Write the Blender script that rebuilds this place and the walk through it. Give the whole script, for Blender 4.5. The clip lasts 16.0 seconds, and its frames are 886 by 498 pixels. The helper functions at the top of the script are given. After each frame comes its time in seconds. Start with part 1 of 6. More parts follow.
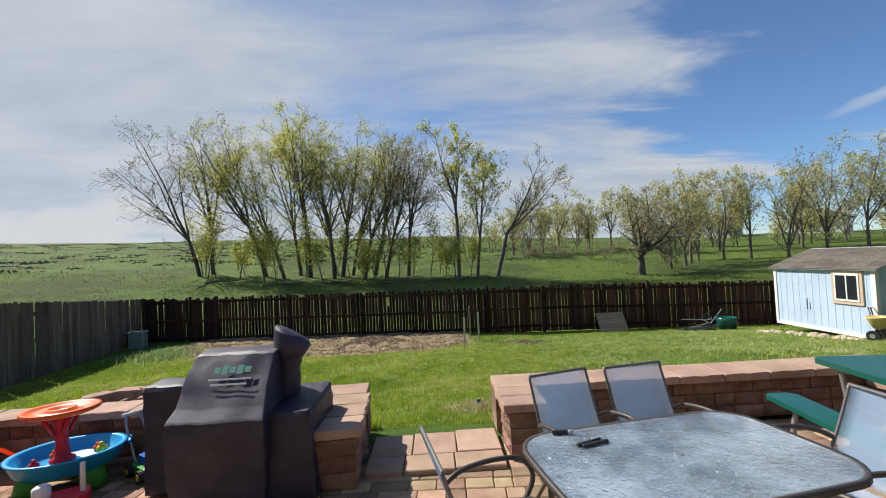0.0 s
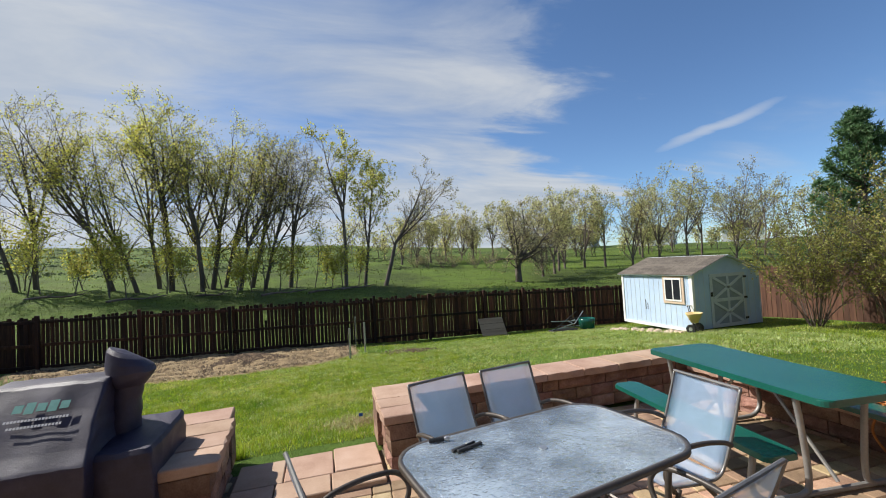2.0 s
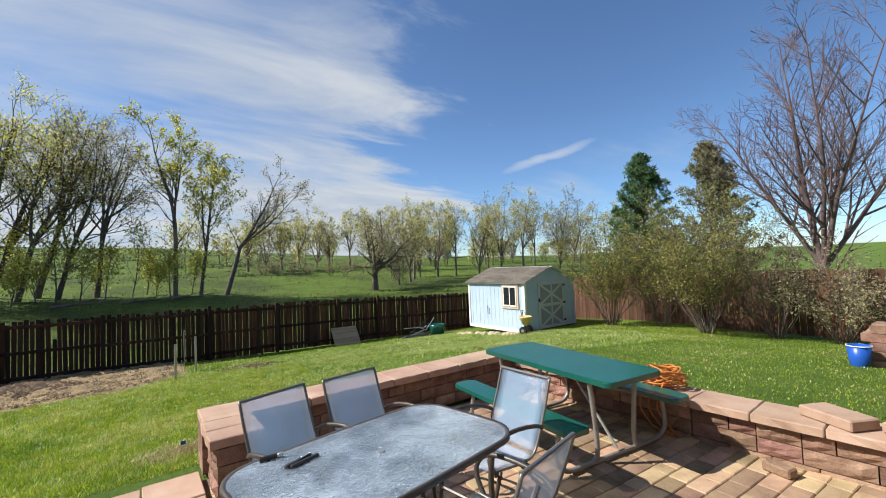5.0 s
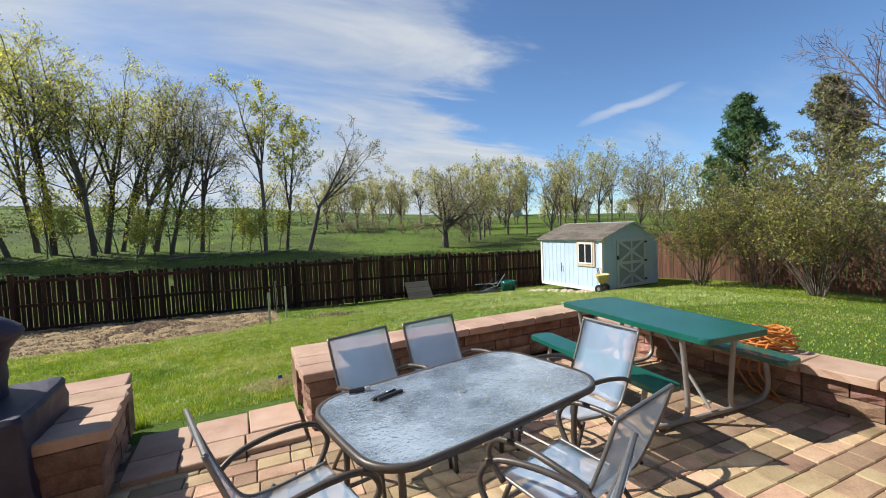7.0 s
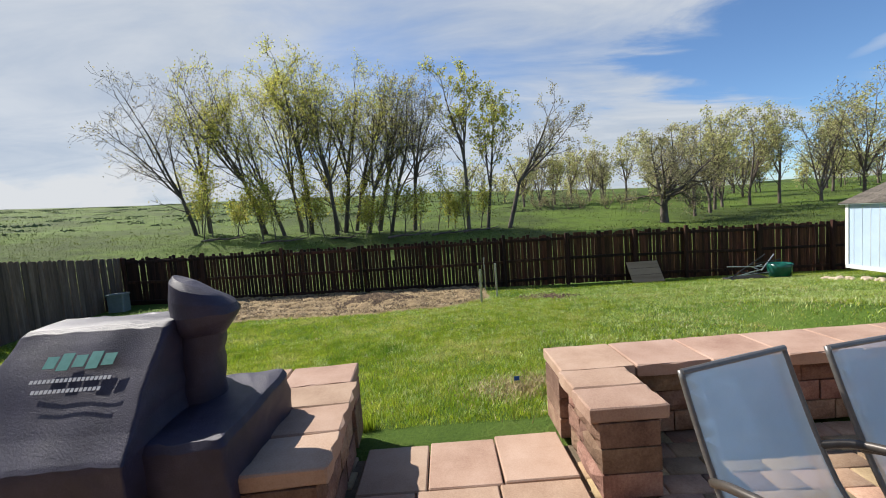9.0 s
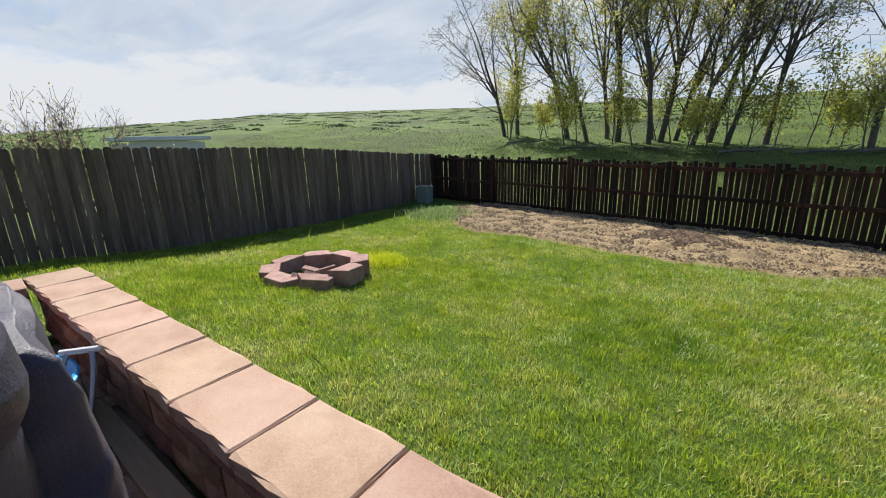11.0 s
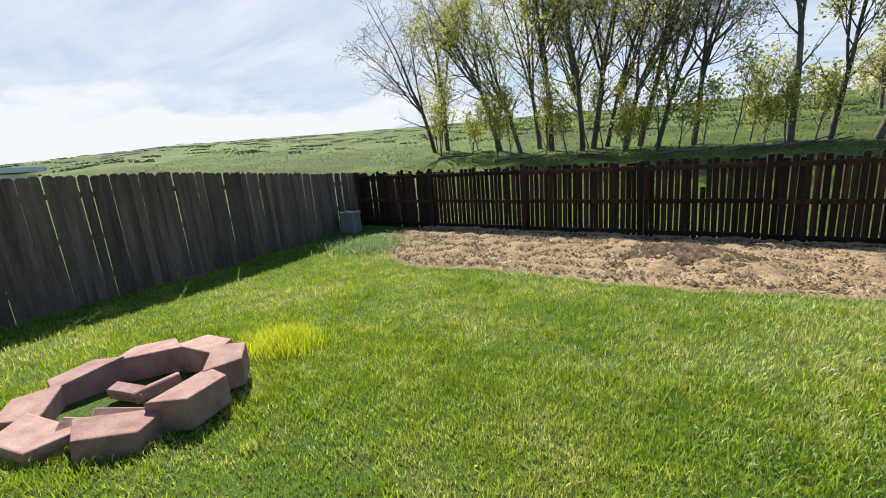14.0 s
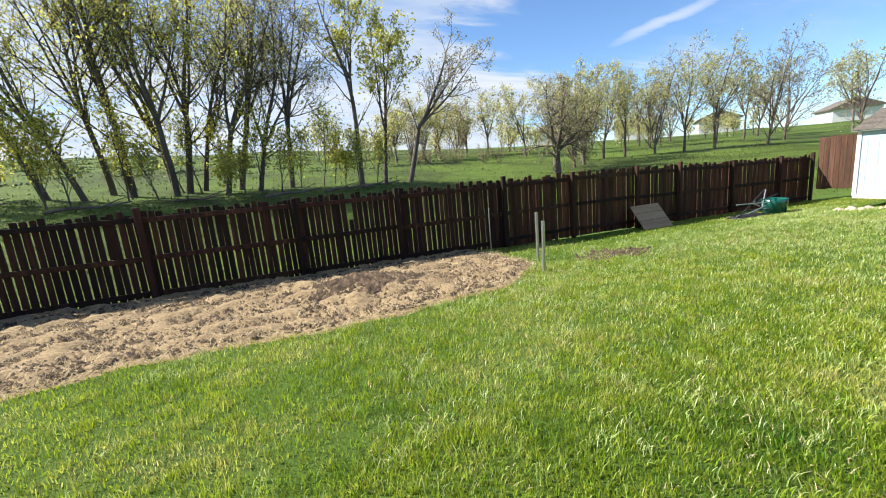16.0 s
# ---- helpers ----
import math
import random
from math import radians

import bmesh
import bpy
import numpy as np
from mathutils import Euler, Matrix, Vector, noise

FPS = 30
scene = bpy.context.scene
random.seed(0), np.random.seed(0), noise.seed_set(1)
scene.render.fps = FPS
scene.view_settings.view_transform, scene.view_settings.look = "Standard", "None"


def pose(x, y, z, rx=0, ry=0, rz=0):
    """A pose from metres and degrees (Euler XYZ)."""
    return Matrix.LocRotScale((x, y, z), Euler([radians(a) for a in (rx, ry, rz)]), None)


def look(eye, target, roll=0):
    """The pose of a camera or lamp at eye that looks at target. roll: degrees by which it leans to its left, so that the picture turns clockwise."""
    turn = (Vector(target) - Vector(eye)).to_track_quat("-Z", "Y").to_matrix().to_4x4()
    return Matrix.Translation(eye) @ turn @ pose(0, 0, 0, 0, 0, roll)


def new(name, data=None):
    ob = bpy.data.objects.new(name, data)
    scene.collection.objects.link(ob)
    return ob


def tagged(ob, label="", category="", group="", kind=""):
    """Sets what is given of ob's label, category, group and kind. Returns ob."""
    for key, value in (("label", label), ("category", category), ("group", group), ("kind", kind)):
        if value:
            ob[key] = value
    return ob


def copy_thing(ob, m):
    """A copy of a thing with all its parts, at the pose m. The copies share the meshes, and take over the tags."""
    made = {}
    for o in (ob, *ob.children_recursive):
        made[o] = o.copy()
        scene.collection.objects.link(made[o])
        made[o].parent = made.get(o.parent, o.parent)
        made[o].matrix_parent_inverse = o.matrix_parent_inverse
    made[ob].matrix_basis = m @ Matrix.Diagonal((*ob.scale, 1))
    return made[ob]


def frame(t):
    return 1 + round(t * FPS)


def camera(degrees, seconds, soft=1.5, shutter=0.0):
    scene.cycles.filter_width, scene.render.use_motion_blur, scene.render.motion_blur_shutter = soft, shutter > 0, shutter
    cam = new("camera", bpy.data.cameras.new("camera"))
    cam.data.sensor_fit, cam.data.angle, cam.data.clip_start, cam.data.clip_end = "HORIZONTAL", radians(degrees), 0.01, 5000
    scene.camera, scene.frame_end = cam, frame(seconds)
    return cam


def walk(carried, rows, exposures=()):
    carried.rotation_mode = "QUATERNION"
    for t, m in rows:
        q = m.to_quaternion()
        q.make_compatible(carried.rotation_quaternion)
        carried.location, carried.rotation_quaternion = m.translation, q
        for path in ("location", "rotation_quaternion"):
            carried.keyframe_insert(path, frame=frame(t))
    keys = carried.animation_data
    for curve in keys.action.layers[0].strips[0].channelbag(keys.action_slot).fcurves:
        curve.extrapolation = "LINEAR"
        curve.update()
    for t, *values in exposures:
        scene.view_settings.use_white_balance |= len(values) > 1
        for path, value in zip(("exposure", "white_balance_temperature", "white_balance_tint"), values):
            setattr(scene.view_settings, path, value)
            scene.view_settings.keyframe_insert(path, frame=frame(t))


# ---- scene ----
cam = camera(94.1, 16.0, soft=1.05)

PATH = [
    (0, (1.129, 0.31, 1.784), (1.175, 2.309, 1.837), -2.9),
    (0.5, (1.15, 0.307, 1.787), (1.35, 2.296, 1.845), -3.2),
    (1, (1.178, 0.329, 1.782), (1.509, 2.3, 1.847), -3.2),
    (1.5, (1.196, 0.349, 1.775), (1.646, 2.296, 1.842), -3.3),
    (2, (1.216, 0.382, 1.76), (1.788, 2.297, 1.831), -3.2),
    (2.5, (1.236, 0.411, 1.757), (1.939, 2.282, 1.834), -3.0),
    (3, (1.261, 0.405, 1.762), (2.097, 2.22, 1.842), -3.0),
    (3.5, (1.262, 0.37, 1.776), (2.227, 2.12, 1.861), -2.8),
    (4, (1.272, 0.379, 1.773), (2.349, 2.062, 1.858), -2.9),
    (4.5, (1.278, 0.326, 1.762), (2.454, 1.941, 1.859), -2.5),
    (6.8, (1.276, 0.4, 1.654), (2.357, 2.08, 1.558), -2.3),
    (7, (1.264, 0.443, 1.648), (2.152, 2.233, 1.541), -2.4),
    (7.5, (1.231, 0.688, 1.585), (1.65, 2.643, 1.523), -2.3),
    (8, (1.172, 1.006, 1.515), (1.345, 2.998, 1.458), -2.9),
    (8.2, (1.144, 1.179, 1.5), (1.264, 3.174, 1.431), -3.5),
    (10.3, (0.795, 3.473, 1.439), (0.219, 5.355, 1.085), -1.9),
    (10.5, (0.764, 3.675, 1.43), (-0.005, 5.478, 1.035), -1.6),
    (10.9, (0.732, 4.034, 1.419), (-0.439, 5.58, 0.929), -1.4),
    (11, (0.713, 4.121, 1.415), (-0.55, 5.585, 0.902), -1.7),
    (11.5, (0.585, 4.442, 1.348), (-1.042, 5.454, 0.774), -2.0),
    (12, (0.45, 4.791, 1.29), (-1.351, 5.538, 0.704), -2.4),
    (12.5, (0.228, 5.157, 1.229), (-1.566, 5.811, 0.635), -2.3),
    (13, (-0.075, 5.403, 1.197), (-1.785, 6.259, 0.611), -3.7),
    (13.5, (-0.467, 5.709, 1.181), (-1.874, 7.046, 0.7), -4.7),
    (14, (-0.805, 5.966, 1.177), (-1.826, 7.63, 0.742), -4.9),
    (14.5, (-1.165, 6.174, 1.141), (-1.751, 8.038, 0.718), -5.0),
    (15, (-1.542, 6.371, 1.141), (-1.679, 8.322, 0.722), -5.1),
    (15.5, (-1.849, 6.598, 1.118), (-1.546, 8.531, 0.704), -5.0),
    (16, (-2.103, 6.818, 1.088), (-1.364, 8.635, 0.7), -5.2),
]
EXPOSURES = [(0, 0.40), (4.5, 0.56), (7, 0.60), (8.2, 0.52), (10.5, 0.64), (12.5, 0.66), (14.5, 0.96), (16, 1.03)]
walk(cam, [(r[0], look(*r[1:])) for r in PATH], EXPOSURES)

# ---- light ----
SUN_AZ, SUN_EL = -56.0, 44.5
SUN_DIR = Vector((math.sin(radians(SUN_AZ)) * math.cos(radians(SUN_EL)), math.cos(radians(SUN_AZ)) * math.cos(radians(SUN_EL)), math.sin(radians(SUN_EL))))
world = bpy.data.worlds.new("sky")
scene.world = world
world.use_nodes = True
wn, wl = world.node_tree.nodes, world.node_tree.links
wn.clear()
w_out = wn.new("ShaderNodeOutputWorld")
w_bg = wn.new("ShaderNodeBackground")
w_bg.inputs["Strength"].default_value = 0.095
w_sky = wn.new("ShaderNodeTexSky")
w_sky.sky_type = "NISHITA"
w_sky.sun_disc = False
w_sky.sun_elevation, w_sky.sun_rotation = radians(SUN_EL), radians(SUN_AZ)
w_sky.altitude, w_sky.air_density, w_sky.dust_density, w_sky.ozone_density = 1600, 1.0, 0.6, 2.0
# thin high cloud, streaked along one wind direction, thicker towards the west
w_tc = wn.new("ShaderNodeTexCoord")
w_sep = wn.new("ShaderNodeSeparateXYZ")
wl.new(w_tc.outputs["Generated"], w_sep.inputs[0])


def w_math(op, a, b=None, clamp=False):
    n = wn.new("ShaderNodeMath")
    n.operation, n.use_clamp = op, clamp
    for i, v in enumerate((a, b)):
        if v is None:
            continue
        if isinstance(v, (int, float)):
            n.inputs[i].default_value = v
        else:
            wl.new(v, n.inputs[i])
    return n.outputs[0]


w_up = w_math("MAXIMUM", w_math("ADD", w_sep.outputs["Z"], 0.12), 0.05)
w_px = w_math("DIVIDE", w_sep.outputs["X"], w_up)
w_py = w_math("DIVIDE", w_sep.outputs["Y"], w_up)
w_comb = wn.new("ShaderNodeCombineXYZ")
wl.new(w_px, w_comb.inputs[0])
wl.new(w_py, w_comb.inputs[1])
w_map = wn.new("ShaderNodeMapping")
w_map.inputs["Rotation"].default_value = (0, 0, radians(38))
w_map.inputs["Scale"].default_value = (0.45, 1.1, 1.0)
wl.new(w_comb.outputs[0], w_map.inputs[0])
w_n1 = wn.new("ShaderNodeTexNoise")
w_n1.inputs["Scale"].default_value, w_n1.inputs["Detail"].default_value, w_n1.inputs["Roughness"].default_value = 0.75, 8, 0.52
w_n1.inputs["Distortion"].default_value = 0.35
wl.new(w_map.outputs[0], w_n1.inputs["Vector"])
w_n2 = wn.new("ShaderNodeTexNoise")
w_n2.inputs["Scale"].default_value, w_n2.inputs["Detail"].default_value, w_n2.inputs["Roughness"].default_value = 2.1, 9, 0.6
w_n2.inputs["Distortion"].default_value = 0.5
wl.new(w_map.outputs[0], w_n2.inputs["Vector"])
# the sheet of cloud ends in a ragged edge towards the north-east; overhead and to the south, out of view, it is thinned
# to lower the fill light
w_edge = w_math("ADD", w_math("SUBTRACT", 0.63, w_sep.outputs["X"]), w_math("MULTIPLY", w_math("SUBTRACT", w_n2.outputs["Fac"], 0.5), 0.55))
w_edge = w_math("MULTIPLY", w_math("ADD", w_edge, w_math("MULTIPLY", w_math("SUBTRACT", w_n1.outputs["Fac"], 0.5), 0.9)), 5.0, True)
w_west = w_math("ADD", w_math("MULTIPLY", w_sep.outputs["X"], -0.10), w_math("SUBTRACT", w_math("MULTIPLY", w_edge, 0.44), 0.16))
w_west = w_math("ADD", w_west, w_math("MULTIPLY", w_math("MINIMUM", w_sep.outputs["Y"], 0.0), 0.35))
# one thin streak of ice cloud, low in the north-east
w_az = w_math("ARCTAN2", w_sep.outputs["X"], w_sep.outputs["Y"])
w_el = w_math("ARCSINE", w_sep.outputs["Z"])
w_du = w_math("SUBTRACT", w_az, radians(51))
w_dv = w_math("SUBTRACT", w_math("SUBTRACT", w_el, radians(13.8)), w_math("MULTIPLY", w_du, 0.25))
w_dv = w_math("ADD", w_dv, w_math("MULTIPLY", w_math("SUBTRACT", w_n2.outputs["Fac"], 0.5), 0.035))
w_streak = w_math("SUBTRACT", w_math("SUBTRACT", 1.0, w_math("POWER", w_math("DIVIDE", w_du, 0.115), 2.0)), w_math("POWER", w_math("DIVIDE", w_dv, 0.013), 2.0))
w_streak = w_math("MULTIPLY", w_streak, 0.5, True)
# heaped low cloud along the western horizon
w_n3 = wn.new("ShaderNodeTexNoise")
w_n3.inputs["Scale"].default_value, w_n3.inputs["Detail"].default_value, w_n3.inputs["Roughness"].default_value = 7.0, 7, 0.55
w_stretch = wn.new("ShaderNodeMapping")
w_stretch.inputs["Scale"].default_value = (1, 1, 2.6)
wl.new(w_tc.outputs["Generated"], w_stretch.inputs[0])
wl.new(w_stretch.outputs[0], w_n3.inputs["Vector"])
w_heap = w_math("SUBTRACT", w_n3.outputs["Fac"], w_math("MULTIPLY", w_math("ABSOLUTE", w_math("SUBTRACT", w_sep.outputs["Z"], 0.09)), 3.4))
w_heap = w_math("SUBTRACT", w_heap, w_math("MULTIPLY", w_math("ADD", w_sep.outputs["X"], 0.35), 0.35))
w_heap = w_math("MULTIPLY", w_math("SUBTRACT", w_heap, 0.42), 7.0, True)
w_low = w_math("MULTIPLY", w_math("SUBTRACT", 0.40, w_sep.outputs["Z"]), 0.62)
w_amt = w_math("ADD", w_math("ADD", w_math("MULTIPLY", w_math("SUBTRACT", w_n1.outputs["Fac"], 0.5), 1.5), w_math("ADD", w_west, w_math("MULTIPLY", w_math("SUBTRACT", w_n2.outputs["Fac"], 0.5), 0.55))), w_math("ADD", w_low, 0.53))
w_ramp = wn.new("ShaderNodeValToRGB")
w_ramp.color_ramp.elements[0].position, w_ramp.color_ramp.elements[1].position = 0.42, 1.0
w_ramp.color_ramp.interpolation = "EASE"
w_ramp.color_ramp.elements[1].color = (0.93, 0.93, 0.93, 1)
wl.new(w_amt, w_ramp.inputs[0])
w_mix = wn.new("ShaderNodeMix")
w_mix.data_type = "RGBA"
w_tone = wn.new("ShaderNodeValToRGB")
w_tone.color_ramp.elements[0].position, w_tone.color_ramp.elements[1].position = 0.36, 0.66
w_tone.color_ramp.elements[0].color, w_tone.color_ramp.elements[1].color = (3.5, 3.95, 4.6, 1), (4.75, 5.0, 5.3, 1)
wl.new(w_n2.outputs["Fac"], w_tone.inputs[0])
wl.new(w_tone.outputs[0], w_mix.inputs[7])
wl.new(w_ramp.outputs[0], w_mix.inputs[0])
w_tint = wn.new("ShaderNodeMix")
w_tint.data_type, w_tint.blend_type = "RGBA", "MULTIPLY"
w_tint.inputs[0].default_value = 1.0
w_tint.inputs[7].default_value = (0.80, 0.96, 1.10, 1)
wl.new(w_sky.outputs[0], w_tint.inputs[6])
wl.new(w_tint.outputs[2], w_mix.inputs[6])
w_mix2 = wn.new("ShaderNodeMix")
w_mix2.data_type = "RGBA"
w_mix2.inputs[7].default_value = (5.2, 5.4, 5.65, 1)
wl.new(w_math("MAXIMUM", w_heap, w_streak), w_mix2.inputs[0])
wl.new(w_mix.outputs[2], w_mix2.inputs[6])
wl.new(w_mix2.outputs[2], w_bg.inputs["Color"])
wl.new(w_bg.outputs[0], w_out.inputs[0])

sun = new("sun", bpy.data.lights.new("sun", "SUN"))
sun.data.energy, sun.data.angle, sun.data.color = 5.0, radians(0.55), (1.0, 0.95, 0.87)
sun.matrix_world = look(SUN_DIR * 60, (0, 0, 0))


# ---- materials ----
def mat(name, cols, rough=0.8, scale=6.0, fine=60.0, bump=0.15, metal=0.0, vary=0.0, hue=0.0, world_space=False, stretch=(1, 1, 1), spec=0.4, island=False, fine_mix=0.35, trans=0.0):
    m = bpy.data.materials.new(name)
    m.use_nodes = True
    n, l = m.node_tree.nodes, m.node_tree.links
    b = n["Principled BSDF"]
    b.inputs["Roughness"].default_value = rough
    b.inputs["Metallic"].default_value = metal
    b.inputs["Specular IOR Level"].default_value = spec
    if world_space:
        src = n.new("ShaderNodeNewGeometry").outputs["Position"]
    else:
        src = n.new("ShaderNodeTexCoord").outputs["Object"]
        oi = n.new("ShaderNodeObjectInfo")
        off = n.new("ShaderNodeVectorMath")
        off.operation = "MULTIPLY_ADD"
        cx = n.new("ShaderNodeCombineXYZ")
        for i in range(3):
            l.new(oi.outputs["Random"], cx.inputs[i])
        l.new(cx.outputs[0], off.inputs[0])
        off.inputs[1].default_value = (37.0, 53.0, 71.0)
        l.new(src, off.inputs[2])
        src = off.outputs[0]
    mp = n.new("ShaderNodeMapping")
    mp.inputs["Scale"].default_value = stretch
    l.new(src, mp.inputs[0])
    a = n.new("ShaderNodeTexNoise")
    a.inputs["Scale"].default_value, a.inputs["Detail"].default_value, a.inputs["Roughness"].default_value = scale, 5, 0.6
    f = n.new("ShaderNodeTexNoise")
    f.inputs["Scale"].default_value, f.inputs["Detail"].default_value, f.inputs["Roughness"].default_value = fine, 4, 0.65
    l.new(mp.outputs[0], a.inputs["Vector"])
    l.new(mp.outputs[0], f.inputs["Vector"])
    mx = n.new("ShaderNodeMix")
    mx.inputs[0].default_value = fine_mix
    l.new(a.outputs["Fac"], mx.inputs[2])
    l.new(f.outputs["Fac"], mx.inputs[3])
    r = n.new("ShaderNodeValToRGB")
    el = r.color_ramp.elements
    while len(el) < len(cols):
        el.new(0.5)
    for i, c in enumerate(cols):
        el[i].position = 0.34 + 0.32 * i / max(1, len(cols) - 1)
        el[i].color = (*c, 1)
    l.new(mx.outputs[0], r.inputs[0])
    col = r.outputs[0]
    if vary or hue:
        rn = n.new("ShaderNodeNewGeometry").outputs["Random Per Island"] if island else n.new("ShaderNodeObjectInfo").outputs["Random"]
        hs = n.new("ShaderNodeHueSaturation")
        v = n.new("ShaderNodeMapRange")
        v.inputs[3].default_value, v.inputs[4].default_value = 1 - vary, 1 + vary
        l.new(rn, v.inputs[0])
        l.new(v.outputs[0], hs.inputs["Value"])
        if hue:
            wv = n.new("ShaderNodeMath")
            wv.operation = "MULTIPLY"
            wv.inputs[1].default_value = 7.31
            l.new(rn, wv.inputs[0])
            fr = n.new("ShaderNodeMath")
            fr.operation = "FRACT"
            l.new(wv.outputs[0], fr.inputs[0])
            hr = n.new("ShaderNodeMapRange")
            hr.inputs[3].default_value, hr.inputs[4].default_value = 0.5 - hue, 0.5 + hue
            l.new(fr.outputs[0], hr.inputs[0])
            l.new(hr.outputs[0], hs.inputs["Hue"])
        l.new(col, hs.inputs["Color"])
        col = hs.outputs[0]
    l.new(col, b.inputs["Base Color"])
    if trans:
        tb = n.new("ShaderNodeBsdfTranslucent")
        l.new(col, tb.inputs["Color"])
        ms = n.new("ShaderNodeMixShader")
        ms.inputs[0].default_value = trans
        l.new(b.outputs[0], ms.inputs[1])
        l.new(tb.outputs[0], ms.inputs[2])
        l.new(ms.outputs[0], n["Material Output"].inputs["Surface"])
    if bump:
        bp = n.new("ShaderNodeBump")
        bp.inputs["Strength"].default_value = bump
        bp.inputs["Distance"].default_value = 0.02
        l.new(mx.outputs[0], bp.inputs["Height"])
        l.new(bp.outputs[0], b.inputs["Normal"])
    return m


M = {}
M["block"] = mat("wall_block", [(0.14, 0.076, 0.054), (0.25, 0.146, 0.103), (0.37, 0.245, 0.178)], 0.95, 5, 70, 0.9, vary=0.3, hue=0.018)
M["cap"] = mat("wall_cap", [(0.30, 0.185, 0.13), (0.41, 0.275, 0.20), (0.48, 0.34, 0.26)], 0.9, 3, 120, 0.3, vary=0.1, hue=0.008)
M["paver"] = mat("paver", [(0.21, 0.138, 0.088), (0.36, 0.242, 0.148), (0.45, 0.325, 0.212)], 0.92, 4, 90, 0.3, vary=0.38, hue=0.022)
M["paver_stuff"] = mat("paver_stuff", [(0.21, 0.138, 0.088), (0.36, 0.242, 0.148), (0.45, 0.325, 0.212)], 0.92, 4, 90, 0.3, vary=0.38, hue=0.022, island=True)
M["sand"] = mat("joint_sand", [(0.12, 0.09, 0.06), (0.2, 0.15, 0.1)], 1.0, 30, 200, 0.3)
M["greywood"] = mat("weathered_wood", [(0.080, 0.054, 0.039), (0.15, 0.106, 0.079), (0.235, 0.175, 0.135)], 0.9, 9, 60, 0.35, vary=0.3, stretch=(1, 1, 0.08))
M["brownwood"] = mat("dark_stained_wood", [(0.010, 0.004, 0.003), (0.030, 0.012, 0.007), (0.070, 0.030, 0.016)], 0.85, 9, 60, 0.35, vary=0.6, hue=0.01, stretch=(1, 1, 0.08))
# lighter, redder brown for the pickets from x = 3 on
M["brownwood_red"] = mat("redder_brown_wood", [(0.022, 0.008, 0.004), (0.062, 0.024, 0.012), (0.125, 0.055, 0.028)], 0.85, 9, 60, 0.35, vary=0.55, hue=0.012, stretch=(1, 1, 0.08))
M["redwood"] = mat("redwood_fence", [(0.05, 0.024, 0.016), (0.10, 0.046, 0.028), (0.15, 0.075, 0.045)], 0.85, 9, 60, 0.35, vary=0.35, stretch=(1, 1, 0.08))
M["plaster"] = mat("brown_plaster", [(0.10, 0.08, 0.065), (0.15, 0.12, 0.10)], 0.9, 3, 60, 0.1)
M["bark"] = mat("bark", [(0.060, 0.048, 0.040), (0.115, 0.094, 0.078), (0.18, 0.152, 0.128)], 0.95, 3, 25, 0.5, vary=0.25, stretch=(1, 1, 0.3))
M["bark_red"] = mat("reddish_twigs", [(0.085, 0.058, 0.055), (0.145, 0.10, 0.097), (0.22, 0.16, 0.155)], 0.95, 3, 25, 0.3, vary=0.2)
M["bark_pale"] = mat("pale_bark", [(0.085, 0.062, 0.052), (0.145, 0.112, 0.095), (0.22, 0.18, 0.155)], 0.95, 3, 25, 0.4, vary=0.2)
M["leaf"] = mat("young_leaf", [(0.36, 0.36, 0.06), (0.50, 0.49, 0.10), (0.60, 0.56, 0.17)], 0.6, 0.7, 8, 0, vary=0.3, hue=0.025, island=True, world_space=True, trans=0.62)
M["leaf_dull"] = mat("budding_leaf", [(0.28, 0.25, 0.12), (0.38, 0.35, 0.18), (0.48, 0.44, 0.26)], 0.7, 0.7, 8, 0, vary=0.3, hue=0.02, island=True, world_space=True, trans=0.5)
M["leaf_pale"] = mat("pale_spring_leaf", [(0.42, 0.42, 0.16), (0.54, 0.52, 0.22), (0.62, 0.58, 0.32)], 0.65, 0.7, 8, 0, vary=0.25, hue=0.02, island=True, world_space=True, trans=0.55)
M["leaf_shrub"] = mat("shrub_leaf", [(0.19, 0.20, 0.04), (0.29, 0.29, 0.07), (0.39, 0.36, 0.115)], 0.6, 1.2, 8, 0, vary=0.35, hue=0.03, island=True, world_space=True, trans=0.45)
M["needle"] = mat("pine_needle", [(0.055, 0.12, 0.045), (0.09, 0.175, 0.068), (0.15, 0.24, 0.10)], 0.6, 1.5, 8, 0, vary=0.35, hue=0.02, island=True, world_space=True, trans=0.25)
M["needle_brown"] = mat("dry_pine_needle", [(0.15, 0.16, 0.08), (0.24, 0.24, 0.13), (0.33, 0.30, 0.18)], 0.7, 1.5, 8, 0, vary=0.3, hue=0.02, island=True, world_space=True, trans=0.25)
M["shedwall"] = mat("pale_blue_siding", [(0.39, 0.51, 0.67), (0.45, 0.57, 0.73), (0.49, 0.61, 0.75)], 0.7, 2, 40, 0.05)
M["white"] = mat("white_paint", [(0.70, 0.70, 0.68), (0.80, 0.80, 0.78)], 0.6, 4, 60, 0.05)
M["tan"] = mat("tan_trim", [(0.50, 0.38, 0.28), (0.60, 0.47, 0.36)], 0.7, 4, 60, 0.05)
M["greytrim"] = mat("grey_door_trim", [(0.50, 0.54, 0.58), (0.60, 0.64, 0.68)], 0.7, 4, 60, 0.05)
M["greydoor"] = mat("grey_blue_door", [(0.25, 0.29, 0.33), (0.31, 0.35, 0.40)], 0.7, 4, 60, 0.05)
